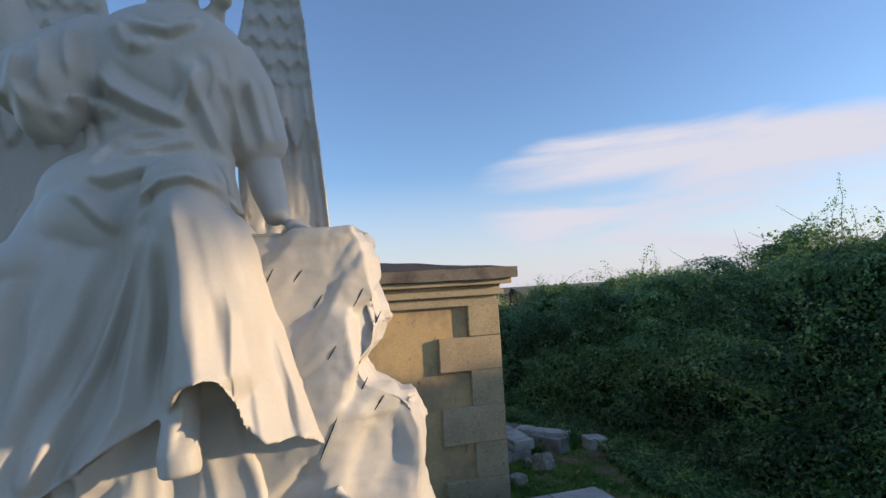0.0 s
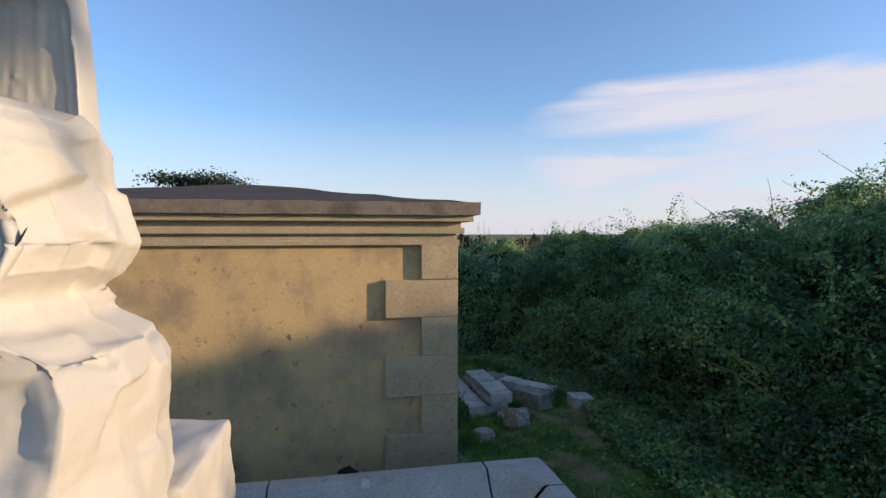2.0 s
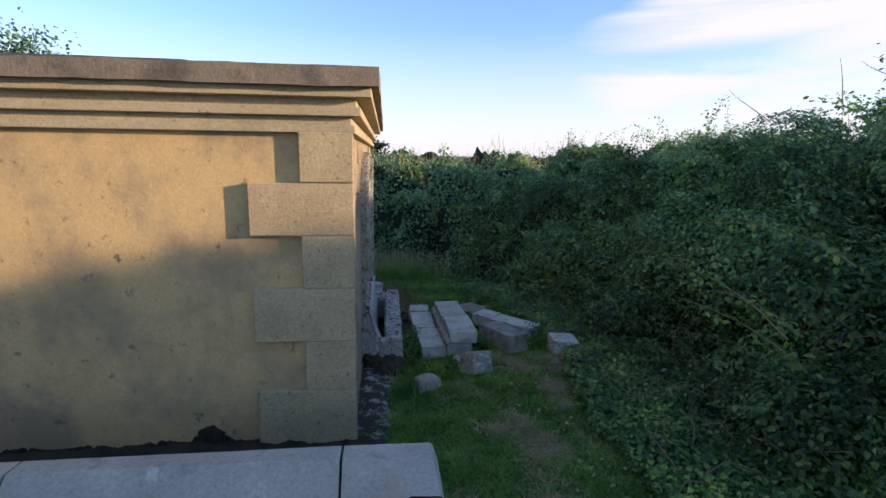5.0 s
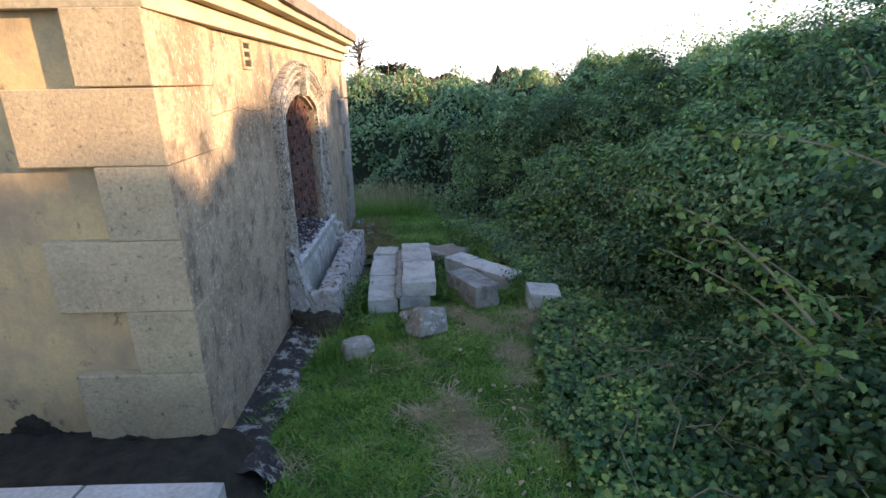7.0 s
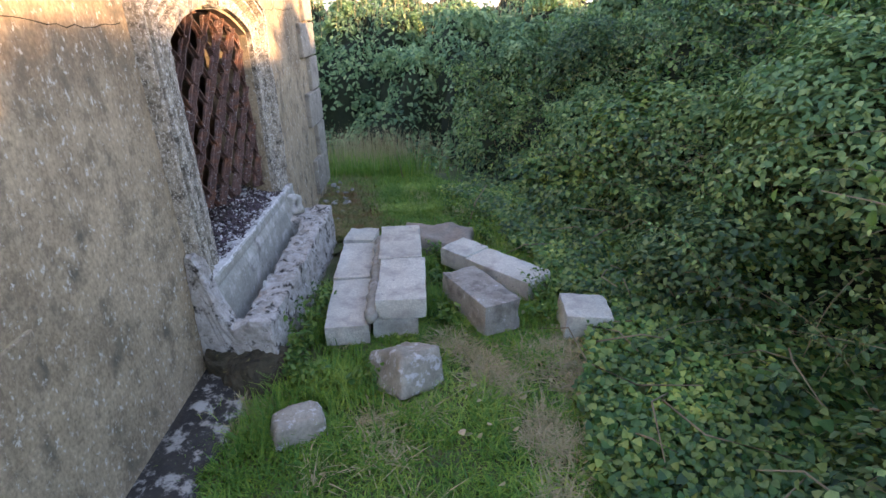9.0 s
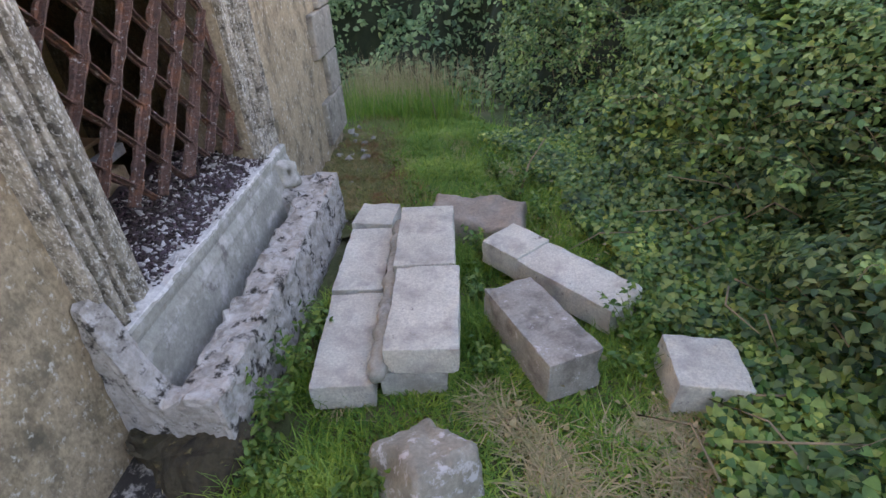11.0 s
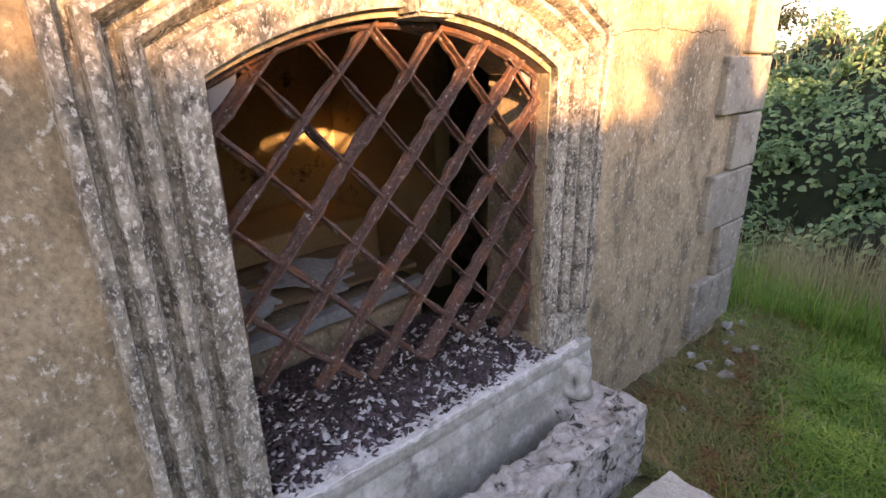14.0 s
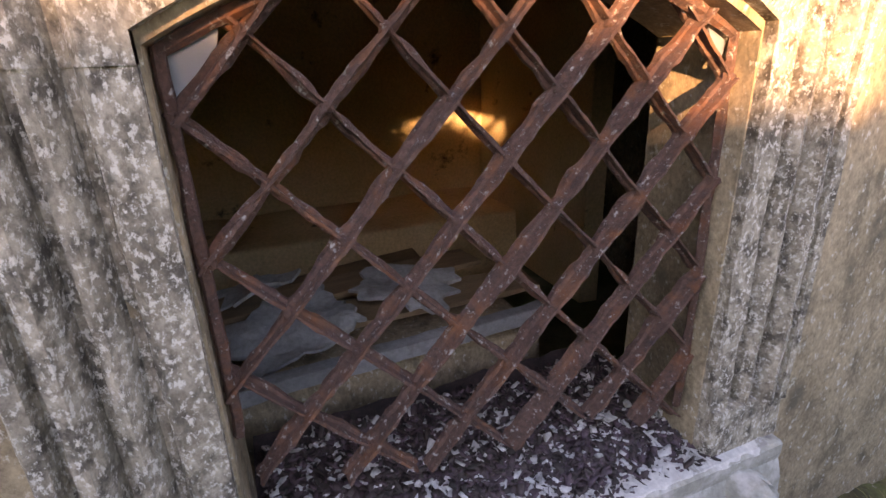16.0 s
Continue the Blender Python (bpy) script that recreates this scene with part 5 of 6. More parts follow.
board(0.88, 5.62, 0.475, 0.05, 1.05, 0.045, 1.5, 0, 2, PLASTER, "plank", "pale painted plank along the shelf's edge", "plank", 1)
board(0.62, 5.75, 0.50, 0.16, 0.95, 0.02, 2, 3, -4, BOARD, "plank", "brown coffin board lying on the shelf", "plank", 2)
board(0.45, 5.60, 0.53, 0.18, 1.0, 0.02, 1, -4, 3, BOARD, "plank", "brown coffin board lying on the shelf", "plank", 3)
board(0.66, 5.40, 0.52, 0.30, 0.42, 0.015, 8, 12, 18, PLASTER, "plaster_sheet", "torn sheet of grey fallen plaster", "plaster", 4)
board(0.58, 5.78, 0.545, 0.26, 0.36, 0.015, -6, 8, -22, PLASTER, "plaster_sheet", "torn sheet of grey fallen plaster", "plaster", 5)
board(0.40, 5.30, 0.56, 0.22, 0.30, 0.015, 5, -14, 40, PLASTER, "plaster_sheet", "torn sheet of grey fallen plaster", "plaster", 6)
board(-0.55, 5.55, 0.12, 0.24, 1.3, 0.03, 8, 20, 10, BOARD, "plank", "brown board slumped on the vault floor", "plank", 7)

# ventilator and its frame high on the side wall; a near-black panel paints the hole's shade
for y in (4.72, 6.78):
    vent = empty("wall_vent", (TX1 + 0.002, y, 1.585), "small square stone wall vent, crumbling", "vent")
    bm = bmesh.new()
    box(bm, -0.01, 0.004, -0.05, 0.05, 0.0, 0.11)
    part("opening", bm, MOSS_AND_HOLLOW, vent)
    for y0, y1, z0, z1 in ((-0.065, 0.065, 0.11, 0.125), (-0.065, -0.05, 0.0, 0.11), (0.05, 0.065, 0.0, 0.11), (-0.065, 0.065, -0.015, 0.0)):
        bm = bmesh.new()
        box(bm, -0.01, 0.012, y0, y1, z0, z1, 0.003)
        part("rim", bm, SIDE, vent)
    for k in range(2):
        bm = bmesh.new()
        box(bm, -0.008, 0.009, -0.05, 0.05, 0.03 + 0.04 * k, 0.045 + 0.04 * k, 0.003)
        part("slat", bm, SIDE, vent)

# ---------------- loose blocks and stones ----------------


def concrete_block(x, y, z, sx, sy, sz, rz, label, seed, rx=0.0, ry=0.0, mat=BLOCK, amount=0.004):
    bm = rough_block(sx, sy, sz, 0.022, amount, 22, seed, 0.004)
    for v in bm.verts:
        # chipped corners
        q = noise.noise(Vector((v.co.x * 11 + seed, v.co.y * 11, v.co.z * 11)))
        edge = sum((abs(abs(c) - s / 2) < 0.02) for c, s in ((v.co.x, sx), (v.co.y, sy))) + (abs(v.co.z - sz) < 0.02)
        if edge >= 2 and q > 0.15:
            v.co *= 1 - 0.09 * q
    ob = tagged(mesh_object("concrete_block", bm, mat), label, "block", "blocks dumped by the window")
    ob.matrix_basis = pose(x, y, z, rx, ry, rz)
    return ob


top = "pale grey concrete block on top of the stack"
concrete_block(2.245, 5.422, 0.105, 0.232, 0.44, 0.10, 1.0, top, 1.0)
concrete_block(2.215, 5.878, 0.105, 0.232, 0.455, 0.10, 2.5, top, 2.0)
low = "pale grey concrete block in the lower row, joined by mortar"
concrete_block(1.985, 5.378, 0.005, 0.20, 0.46, 0.10, 4.0, low, 3.0)
concrete_block(1.955, 5.862, 0.005, 0.20, 0.46, 0.10, 1.0, low, 4.0)
concrete_block(1.945, 6.225, 0.0, 0.19, 0.20, 0.11, -6.0, "broken half of a grey concrete block", 5.0)
concrete_block(2.21, 5.425, 0.0, 0.21, 0.44, 0.10, 2.0, "grey concrete block under the stack, mortar on its edge", 6.0)
concrete_block(2.205, 5.885, 0.0, 0.21, 0.44, 0.10, 2.0, "grey concrete block under the stack, mortar on its edge", 7.0)
side = "grey concrete block fallen aslant in the grass"
concrete_block(2.585, 5.93, 0.02, 0.20, 0.20, 0.11, 44.0, "broken end of a grey concrete block", 8.0)
concrete_block(2.80, 5.705, 0.01, 0.20, 0.46, 0.11, 43.0, side, 9.0)
MOSSY_BLOCK = material("mossy_block", [(0.26, 0.245, 0.205), (0.40, 0.385, 0.33)], 7, 120, 0.95, 0.7, 90, spots=(0.56, 0.55, 0.53), spot_scale=24, spot_at=0.63, spots2=(0.13, 0.12, 0.10), spot2_scale=9, spot2_at=0.6, local=True)
concrete_block(2.625, 5.405, 0.0, 0.195, 0.44, 0.155, 25.0, "weathered dark concrete block tilted in the grass", 10.0, -2, 2, MOSSY_BLOCK)
concrete_block(3.105, 5.235, 0.0, 0.215, 0.215, 0.125, -4.0, "half a concrete block, half stained dark", 11.0, 0, 3)
# mortar squeezed along the stack's edge
mortar = bmesh.new()
ridge = [5.16 + 0.92 * i / 50 for i in range(51)]
tube(mortar, [(2.112 - 0.035 * (y - 5.2) + 0.012 * noise.noise(Vector((y * 17, 2, 0))), y, 0.13 + 0.03 * noise.noise(Vector((y * 9, 4, 0)))) for y in ridge], [0.030 + 0.016 * noise.noise(Vector((y * 21, 0, 0))) for y in ridge], 9)
roughen(mortar, 0.006, 40, 2.0)
tagged(mesh_object("mortar_ridge", mortar, CEMENT, None, "", True), "old mortar ridge clinging to the concrete blocks", "mortar")


def stone(x, y, z, sx, sy, sz, seed, label, turn=0.0, mat=ROCK, peak=0.0):
    """An angular stone: the hull of a few points, its faces then roughened."""
    g = np.random.default_rng(int(seed * 10))
    bm = bmesh.new()
    for k in range(11):
        d = Vector(g.normal(0, 1, 3)).normalized()
        q = max(abs(d.x), abs(d.y), abs(d.z))
        bm.verts.new(d.lerp(d / q, 0.5) * g.uniform(0.85, 1.05))
    if peak:
        bm.verts.new((0.05, 0.35, 1.0 + peak))
    bmesh.ops.convex_hull(bm, input=bm.verts[:])
    bmesh.ops.delete(bm, geom=[v for v in bm.verts if not v.link_faces], context="VERTS")
    bmesh.ops.bevel(bm, geom=bm.edges[:], offset=0.055, segments=2, affect="EDGES")
    bmesh.ops.triangulate(bm, faces=bm.faces[:])
    bmesh.ops.subdivide_edges(bm, edges=bm.edges[:], cuts=3, use_grid_fill=True)
    for v in bm.verts:
        v.co = Vector((v.co.x * sx, v.co.y * sy, v.co.z * sz))
    roughen(bm, 0.006, 22, seed, 0.6)
    ob = tagged(mesh_object("stone", bm, mat), label, "stone", "stones by the tomb")
    ob.matrix_basis = pose(x, y, z, 0, 0, turn)


def boulder(x, y, z, sx, sy, sz, seed, label, mat, turn, rx=0.0, ry=0.0, taper=0.25):
    """A squared, weathered stone with a flat sloping top."""
    bm = rough_block(sx, sy, sz, 0.018, 0.010, 11, seed, 0.022)
    for v in bm.verts:
        k = v.co.z / sz
        v.co.x *= 1 - taper * k * (0.6 + 0.5 * noise.noise(Vector((v.co.y * 9, seed, 0))))
        v.co.y *= 1 - 0.5 * taper * k
        v.co.z *= 1 + 0.22 * noise.noise(Vector((v.co.x * 8, v.co.y * 8, seed)))
    roughen(bm, 0.004, 45, seed + 2, 0.7)
    ob = tagged(mesh_object("stone", bm, mat, None, "", True), label, "stone", "stones by the tomb")
    ob.matrix_basis = pose(x, y, z, rx, ry, turn)


boulder(2.27, 4.885, -0.02, 0.24, 0.27, 0.16, 1.3, "pale lichen-spotted squared stone in the grass", ROCK, 40, -14, 13, 0.42)
boulder(1.90, 4.61, -0.01, 0.21, 0.13, 0.10, 4.1, "small pale lichen-spotted stone in the grass", ROCK, 24, -4, 3, 0.35)
boulder(2.42, 6.30, -0.06, 0.50, 0.30, 0.14, 3.9, "brown weathered slab half sunk in grass", material("brown_stone", [(0.24, 0.20, 0.155), (0.36, 0.305, 0.24)], 9, 70, 0.95, 0.6, 40, spots=(0.5, 0.37, 0.32), spot_scale=24, spot_at=0.66), -8, 2, 3, 0.15)
g = np.random.default_rng(91)
for k in range(16):
    q = g.uniform(0.014, 0.034)
    stone(g.uniform(1.49, 1.70), g.uniform(6.45, 7.85), float(ground_z(np.array([1.6]), np.array([7.0]))[0]) + 0.05, q * 1.3, q, q * 0.7, 20.1 + k, "small chip of stone fallen at the tomb's foot", g.uniform(0, 180), MOSSY_BLOCK)
stone(1.66, 4.93, 0.02, 0.06, 0.05, 0.03, 9.2, "flat chip of white stone on moss", 30)
stone(1.60, 4.86, 0.02, 0.05, 0.035, 0.022, 11.2, "flat chip of white stone on moss", 60)

# footing along the tomb, black with moss
bm = bmesh.new()
xs_, ys_ = np.arange(1.40, 1.72, 0.02), np.arange(3.55, 5.0, 0.02)
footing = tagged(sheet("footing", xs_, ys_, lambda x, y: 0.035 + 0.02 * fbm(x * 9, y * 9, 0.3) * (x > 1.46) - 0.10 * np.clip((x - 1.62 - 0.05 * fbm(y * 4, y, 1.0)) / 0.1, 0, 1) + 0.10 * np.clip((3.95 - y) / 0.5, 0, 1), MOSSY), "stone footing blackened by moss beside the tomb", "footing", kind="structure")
# moss creeping up the end wall's foot
bm = bmesh.new()
g = np.random.default_rng(11)
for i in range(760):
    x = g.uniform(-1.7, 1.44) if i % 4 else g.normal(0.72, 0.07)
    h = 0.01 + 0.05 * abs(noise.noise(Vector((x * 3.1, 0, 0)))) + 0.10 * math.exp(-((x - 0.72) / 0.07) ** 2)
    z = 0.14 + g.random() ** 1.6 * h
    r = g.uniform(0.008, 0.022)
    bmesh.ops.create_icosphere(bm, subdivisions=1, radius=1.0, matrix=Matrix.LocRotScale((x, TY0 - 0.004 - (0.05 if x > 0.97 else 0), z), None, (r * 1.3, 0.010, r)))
tagged(mesh_object("wall_moss", bm, MOSS_AND_HOLLOW, None, "", True), "black moss along the foot of the end wall", "moss", kind="stuff")
strip = tagged(sheet("moss_strip", np.arange(-2.2, 1.75, 0.06), np.arange(3.0, 3.80, 0.05), lambda x, y: 0.165 + 0.03 * fbm(x * 5, y * 5, 0.8) - 0.15 * np.clip((x - 1.5) / 0.2, 0, 1), MOSS_AND_HOLLOW), "dark moss between kerb and tomb", "moss", kind="stuff")

# mossy verge along the far half of the side wall
VERGE = material("brown_moss", [(0.10, 0.075, 0.035), (0.12, 0.13, 0.045), (0.24, 0.16, 0.075)], 7, 60, 1.0, 0.9, 40, spots=(0.34, 0.30, 0.24), spot_scale=28, spot_at=0.68, spots2=(0.05, 0.04, 0.025), spot2_scale=9, spot2_at=0.6)
tagged(sheet("moss_verge", np.arange(1.40, 2.0, 0.025), np.arange(6.2, 8.3, 0.03), lambda x, y: ground_z(x, y) + 0.03 + 0.03 * fbm(x * 12, y * 12, 1.7) - 0.12 * np.clip((x - 1.78 - 0.20 * np.exp(-((y - 6.65) / 0.35) ** 2) - 0.10 * fbm(y * 3, y * 2, 0.5)) / 0.12, 0, 1), VERGE), "brown moss and litter along the tomb's foot", "moss", kind="stuff")

# ---------------- brambles, ivy and grass ----------------
LEAF_SHAPE = np.array([(0, 0, 0), (-0.30, 0.30, 0.10), (-0.22, 0.68, 0.07), (0, 1, -0.10), (0.22, 0.68, 0.07), (0.30, 0.30, 0.10)])
IVY_SHAPE = np.array([(0, 0, 0), (-0.52, 0.10, 0.06), (-0.34, 0.58, 0.04), (0, 1, -0.06), (0.34, 0.58, 0.04), (0.52, 0.10, 0.06)])
LEAF_FACES = np.array([(0, 3, 2, 1), (0, 5, 4, 3)])


def leaves(name, centres, normals, sizes, mat, seed, shape=LEAF_SHAPE, spread=0.55, droop=0.35, parent=None):
    """Folded leaves at centres, facing about along normals, tips drooping."""
    g = np.random.default_rng(seed)
    n = len(centres)
    nor = normals + g.normal(0, spread, (n, 3))
    nor /= np.linalg.norm(nor, axis=1)[:, None] + 1e-9
    t = g.normal(0, 1, (n, 3)) + np.array([0, 0, -droop * 2])
    t -= nor * (t * nor).sum(1)[:, None]
    t /= np.linalg.norm(t, axis=1)[:, None] + 1e-9
    s = np.cross(t, nor)
    L = shape[None] * np.stack([g.uniform(0.8, 1.15, n), np.ones(n), g.uniform(0.3, 1.8, n)], -1)[:, None, :]
    v = centres[:, None, :] + sizes[:, None, None] * (L[:, :, 0:1] * s[:, None, :] + (L[:, :, 1:2] - 0.5) * t[:, None, :] + L[:, :, 2:3] * nor[:, None, :])
    f = (np.arange(n)[:, None, None] * 6 + LEAF_FACES[None]).reshape(-1, 4)
    return soup(name, v.reshape(-1, 3), f, mat, parent)


def bank_normal(x, y, e=0.06):
    gx = (bank_z(x + e, y) - bank_z(x - e, y)) / (2 * e)
    gy = (bank_z(x, y + e) - bank_z(x, y - e)) / (2 * e)
    n = np.stack([-gx, -gy, np.ones_like(gx)], -1)
    return n / np.linalg.norm(n, axis=1)[:, None]


bank = empty("bramble_bank", (4.5, 5.0, 0.0), "dense dark green bank of brambles, ivy and bindweed", "hedge", kind="stuff")
inv = Matrix.Translation((-4.5, -5.0, 0.0))
# sheet under the leaves, coloured as the shade inside the bank
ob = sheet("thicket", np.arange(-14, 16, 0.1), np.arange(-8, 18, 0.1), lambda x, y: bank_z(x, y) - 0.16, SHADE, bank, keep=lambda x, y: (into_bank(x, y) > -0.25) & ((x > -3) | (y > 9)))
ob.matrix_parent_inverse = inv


def scatter(count, x0, x1, y0, y1, seed, test):
    g = np.random.default_rng(seed)
    x, y = g.uniform(x0, x1, count), g.uniform(y0, y1, count)
    k = test(x, y, g.random(count))
    return x[k], y[k]


def bank_density(x, y, r):
    s = into_bank(x, y)
    nz = bank_normal(x, y)[:, 2]
    steep = 1.0 / np.clip(nz, 0.25, 1)
    # sparse low down and in hollows, so the sheet's painted shade shows
    hollow = np.clip(0.75 + 0.9 * fbm(x * 2.4, y * 2.4, 2.3) + 0.5 * fbm(x * 5, y * 5, 0.6), np.where(y > 8.5, 0.5, 0.10), 1.0) * np.where((s > 0.5) & (s < 0.98) & (y < 8.5), 0.12, 1.0)
    keep = (s > -0.12) & (s < 4.2) & (r < hollow * steep / 3.6)
    return keep


for nm, count, area, size, mat, seed, shape in (
        ("bramble_leaves", 330000, (2.7, 7.4, 0.2, 9.6), (0.026, 0.052), LEAF, 21, LEAF_SHAPE),
        ("ivy_leaves", 80000, (2.7, 6.4, 2.4, 9.6), (0.024, 0.044), IVY, 22, IVY_SHAPE),
        ("far_leaves", 150000, (-9.0, 8.0, 8.3, 14.0), (0.05, 0.085), HAZE_LEAF, 23, LEAF_SHAPE),
        ("near_leaves", 60000, (2.9, 8.0, -7.0, 0.2), (0.06, 0.10), LEAF, 24, LEAF_SHAPE)):
    x, y = scatter(count, *area, seed, bank_density)
    g = np.random.default_rng(seed + 50)
    nrm = bank_normal(x, y)
    depth = g.exponential(0.07, len(x))
    clump = 0.07 * fbm(x * 7, y * 7, 3.0)
    c = np.stack([x, y, bank_z(x, y)], -1) + nrm * (clump + 0.06 - depth)[:, None]
    sizes = g.uniform(*size, len(x))
    # leaves high on the bank take the haze-pale colour
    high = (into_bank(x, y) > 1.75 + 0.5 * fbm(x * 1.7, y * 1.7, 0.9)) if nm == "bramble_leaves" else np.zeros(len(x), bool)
    for pick, leaf_mat in ((~high, mat), (high, HAZE_LEAF)):
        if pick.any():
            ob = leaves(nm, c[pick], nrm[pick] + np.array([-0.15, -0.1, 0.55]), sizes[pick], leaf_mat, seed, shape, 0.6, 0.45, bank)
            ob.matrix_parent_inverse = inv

# rounded clumps of bramble that swell out of the bank, with dark hollows between
g = np.random.default_rng(29)
x, y = scatter(9000, 3.2, 7.0, -0.5, 12.0, 30, lambda x, y, r: (into_bank(x, y) > 0.55) & (into_bank(x, y) < 3.5))
x, y = x[:300], y[:300]
x = np.concatenate([x, g.uniform(-3, 3.2, 60)])
y = np.concatenate([y, 9.9 + g.uniform(0, 2.4, 60)])
cn, cz = bank_normal(x, y), bank_z(x, y)
sets = {"bramble_clump": ([], [], [], LEAF), "young_clump": ([], [], [], material("clump_leaf", [(0.12, 0.25, 0.08), (0.22, 0.37, 0.12)], 2.0, 40, 0.5, 0.0, vary=0.45, translucent=0.3)), "ivy_clump": ([], [], [], IVY), "open_clump": ([], [], [], HAZE_LEAF)}
for i in range(len(x)):
    r = 0.15 + 0.50 * g.random() ** 1.6
    if y[i] > 8.5:
        r = min(r, 0.22)
    if 4.5 < x[i] < 6.8 and 3.6 < y[i] < 4.9:
        r = 0.30
    n = int(1000 * r * r / 0.09 * 0.9)
    d = g.normal(0, 1, (n, 3)) + cn[i] * 0.9 + np.array([0, 0, 0.4])
    d /= np.linalg.norm(d, axis=1)[:, None]
    rr = r * (0.72 + 0.30 * g.random(n) + 0.22 * np.sin(d[:, 0] * 7 + i) * np.cos(d[:, 2] * 6 + i))
    c = np.array([x[i], y[i], cz[i]]) - cn[i] * 0.04 + d * rr[:, None] * np.array([1, 1, 0.8])
    key = ("bramble_clump", "young_clump", "bramble_clump", "ivy_clump")[int(g.integers(0, 4))]
    # far and high clumps get the haze painted into their leaves
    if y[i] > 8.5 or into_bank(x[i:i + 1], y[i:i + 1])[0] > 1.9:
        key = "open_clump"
    sets[key][0].append(c)
    sets[key][1].append(d + np.array([0, 0, 0.75]))
    sets[key][2].append(g.uniform(0.026, 0.050, n) * (1.6 if y[i] > 8.5 else 1.0))
for key, (a, b, c, mat) in sets.items():
    ob = leaves(key, np.concatenate(a), np.concatenate(b), np.concatenate(c), mat, 28, LEAF_SHAPE if key != "ivy_clump" else IVY_SHAPE, 0.45, 0.5, bank)
    ob.matrix_parent_inverse = inv

# arching sprays that stand out of the bank, leaves along each cane
g = np.random.default_rng(31)
cane_bm = bmesh.new()
lc, ln, ls = [], [], []


light = []


def spray(p, d, length, leafsize, thick=0.004, every=0.032, sag=0.55, skip=0.0):
    pts = []
    p, d = Vector(p), Vector(d).normalized()
    n = max(5, int(length / 0.06))
    for i in range(n + 1):
        pts.append(p.copy())
        p = p + d * (length / n)
        d = (d + Vector((g.normal(0, 0.07), g.normal(0, 0.07), -sag / n + g.normal(0, 0.04)))).normalized()
    tube(cane_bm, pts, [thick * (1 - 0.75 * i / n) for i in range(n + 1)], 4)
    m = int(length / every)
    # high sprays mostly take lighter leaves, the bank top's brightness put into colour
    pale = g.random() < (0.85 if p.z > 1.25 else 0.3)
    for i in range(m):
        if g.random() < skip:
            continue
        u = (i + g.random()) / m * n
        a = int(min(u, n - 1))
        q = pts[a].lerp(pts[a + 1], u - a)
        for _ in range(3):
            off = Vector((g.normal(0, 1), g.normal(0, 1), g.normal(0, 0.8))) * leafsize * 0.7
            lc.append(q + off)
            light.append(pale)
            ln.append(off.normalized() + Vector((0, 0, 0.9)))
            ls.append(leafsize * g.uniform(0.6, 1.15) * (1 - 0.35 * i / m))


x, y = scatter(9000, 2.9, 6.8, 0.5, 9.2, 33, lambda x, y, r: (into_bank(x, y) > 0.5) & (into_bank(x, y) < 3.6))
x, y = x[:1300], y[:1300]
nr = bank_normal(x, y)
zz = bank_z(x, y)
for i in range(len(x)):
    n = nr[i]
    spray((x[i], y[i], zz[i] - 0.06), (n[0] * 0.8 + g.normal(0, 0.45), n[1] * 0.8 + g.normal(0, 0.45), 0.55 + 0.5 * n[2]), g.uniform(0.25, 0.85), g.uniform(0.032, 0.060), 0.003, 0.036, 1.0)
# ragged skyline
for i in range(360):
    a = g.uniform(0, 1)
    sx, sy = 6.1 - 1.7 * a ** 1.5 + g.normal(0, 0.35), 1.5 + 8.2 * a
    spray((sx, sy, float(bank_z(np.array([sx]), np.array([sy]))[0]) - 0.05), (g.normal(-0.1, 0.4), g.normal(0, 0.4), 1.0), g.uniform(0.15, 0.50), g.uniform(0.03, 0.05), 0.003, 0.04, 0.9)
for i in range(60):
    sx, sy = g.uniform(-4, 3.5), g.uniform(11.2, 12.6)
    spray((sx, sy, float(bank_z(np.array([sx]), np.array([sy]))[0]) - 0.05), (g.normal(0, 0.4), g.normal(0, 0.4), 1.0), g.uniform(0.15, 0.4), 0.05, 0.004, 0.05, 0.9)
# extra crest sprays, added to filter the sun on the tomb's side wall
for i in range(190):
    sx, sy = (g.uniform(4.9, 5.8), g.uniform(4.85, 6.0)) if i < 90 else (g.uniform(5.8, 6.9), g.uniform(1.5, 3.1))
    spray((sx, sy, float(bank_z(np.array([sx]), np.array([sy]))[0]) - 0.05), (g.normal(-0.1, 0.3), g.normal(0, 0.3), 1.0), g.uniform(0.18, 0.40), g.uniform(0.028, 0.04), 0.003, 0.045, 0.6)
# the tall shoots that stand up at the crest
for p, d, length in (((5.15, 3.75, 2.0), (0.0, 0.02, 1), 0.78), ((5.2, 3.85, 2.0), (-0.3, 0.1, 1), 0.6), ((5.1, 3.6, 2.0), (0.25, -0.1, 1), 0.5)):
    spray(p, d, length, 0.035, 0.005, 0.03, 0.1, 0.2)
for p, d, length in (((5.2, 3.9, 2.15), (-0.55, 0.3, 0.5), 0.6), ((5.3, 4.4, 2.1), (-0.7, 0.4, 0.25), 0.5), ((4.9, 5.4, 1.95), (-0.5, 0.3, 0.5), 0.45), ((5.0, 4.8, 2.0), (0.1, 0.3, 0.8), 0.4)):
    spray(p, d, length, 0.02, 0.005, 0.06, -0.05, 0.8)
ob = mesh_object("canes", cane_bm, CANE, bank)
ob.matrix_parent_inverse = inv
LIGHT_LEAF = material("lighter_bramble_leaf", [(0.14, 0.28, 0.085), (0.25, 0.41, 0.12)], 2.0, 40, 0.52, 0.0, vary=0.4, translucent=0.3)
lc, ln, ls, light = np.array(lc), np.array(ln), np.array(ls), np.array(light)
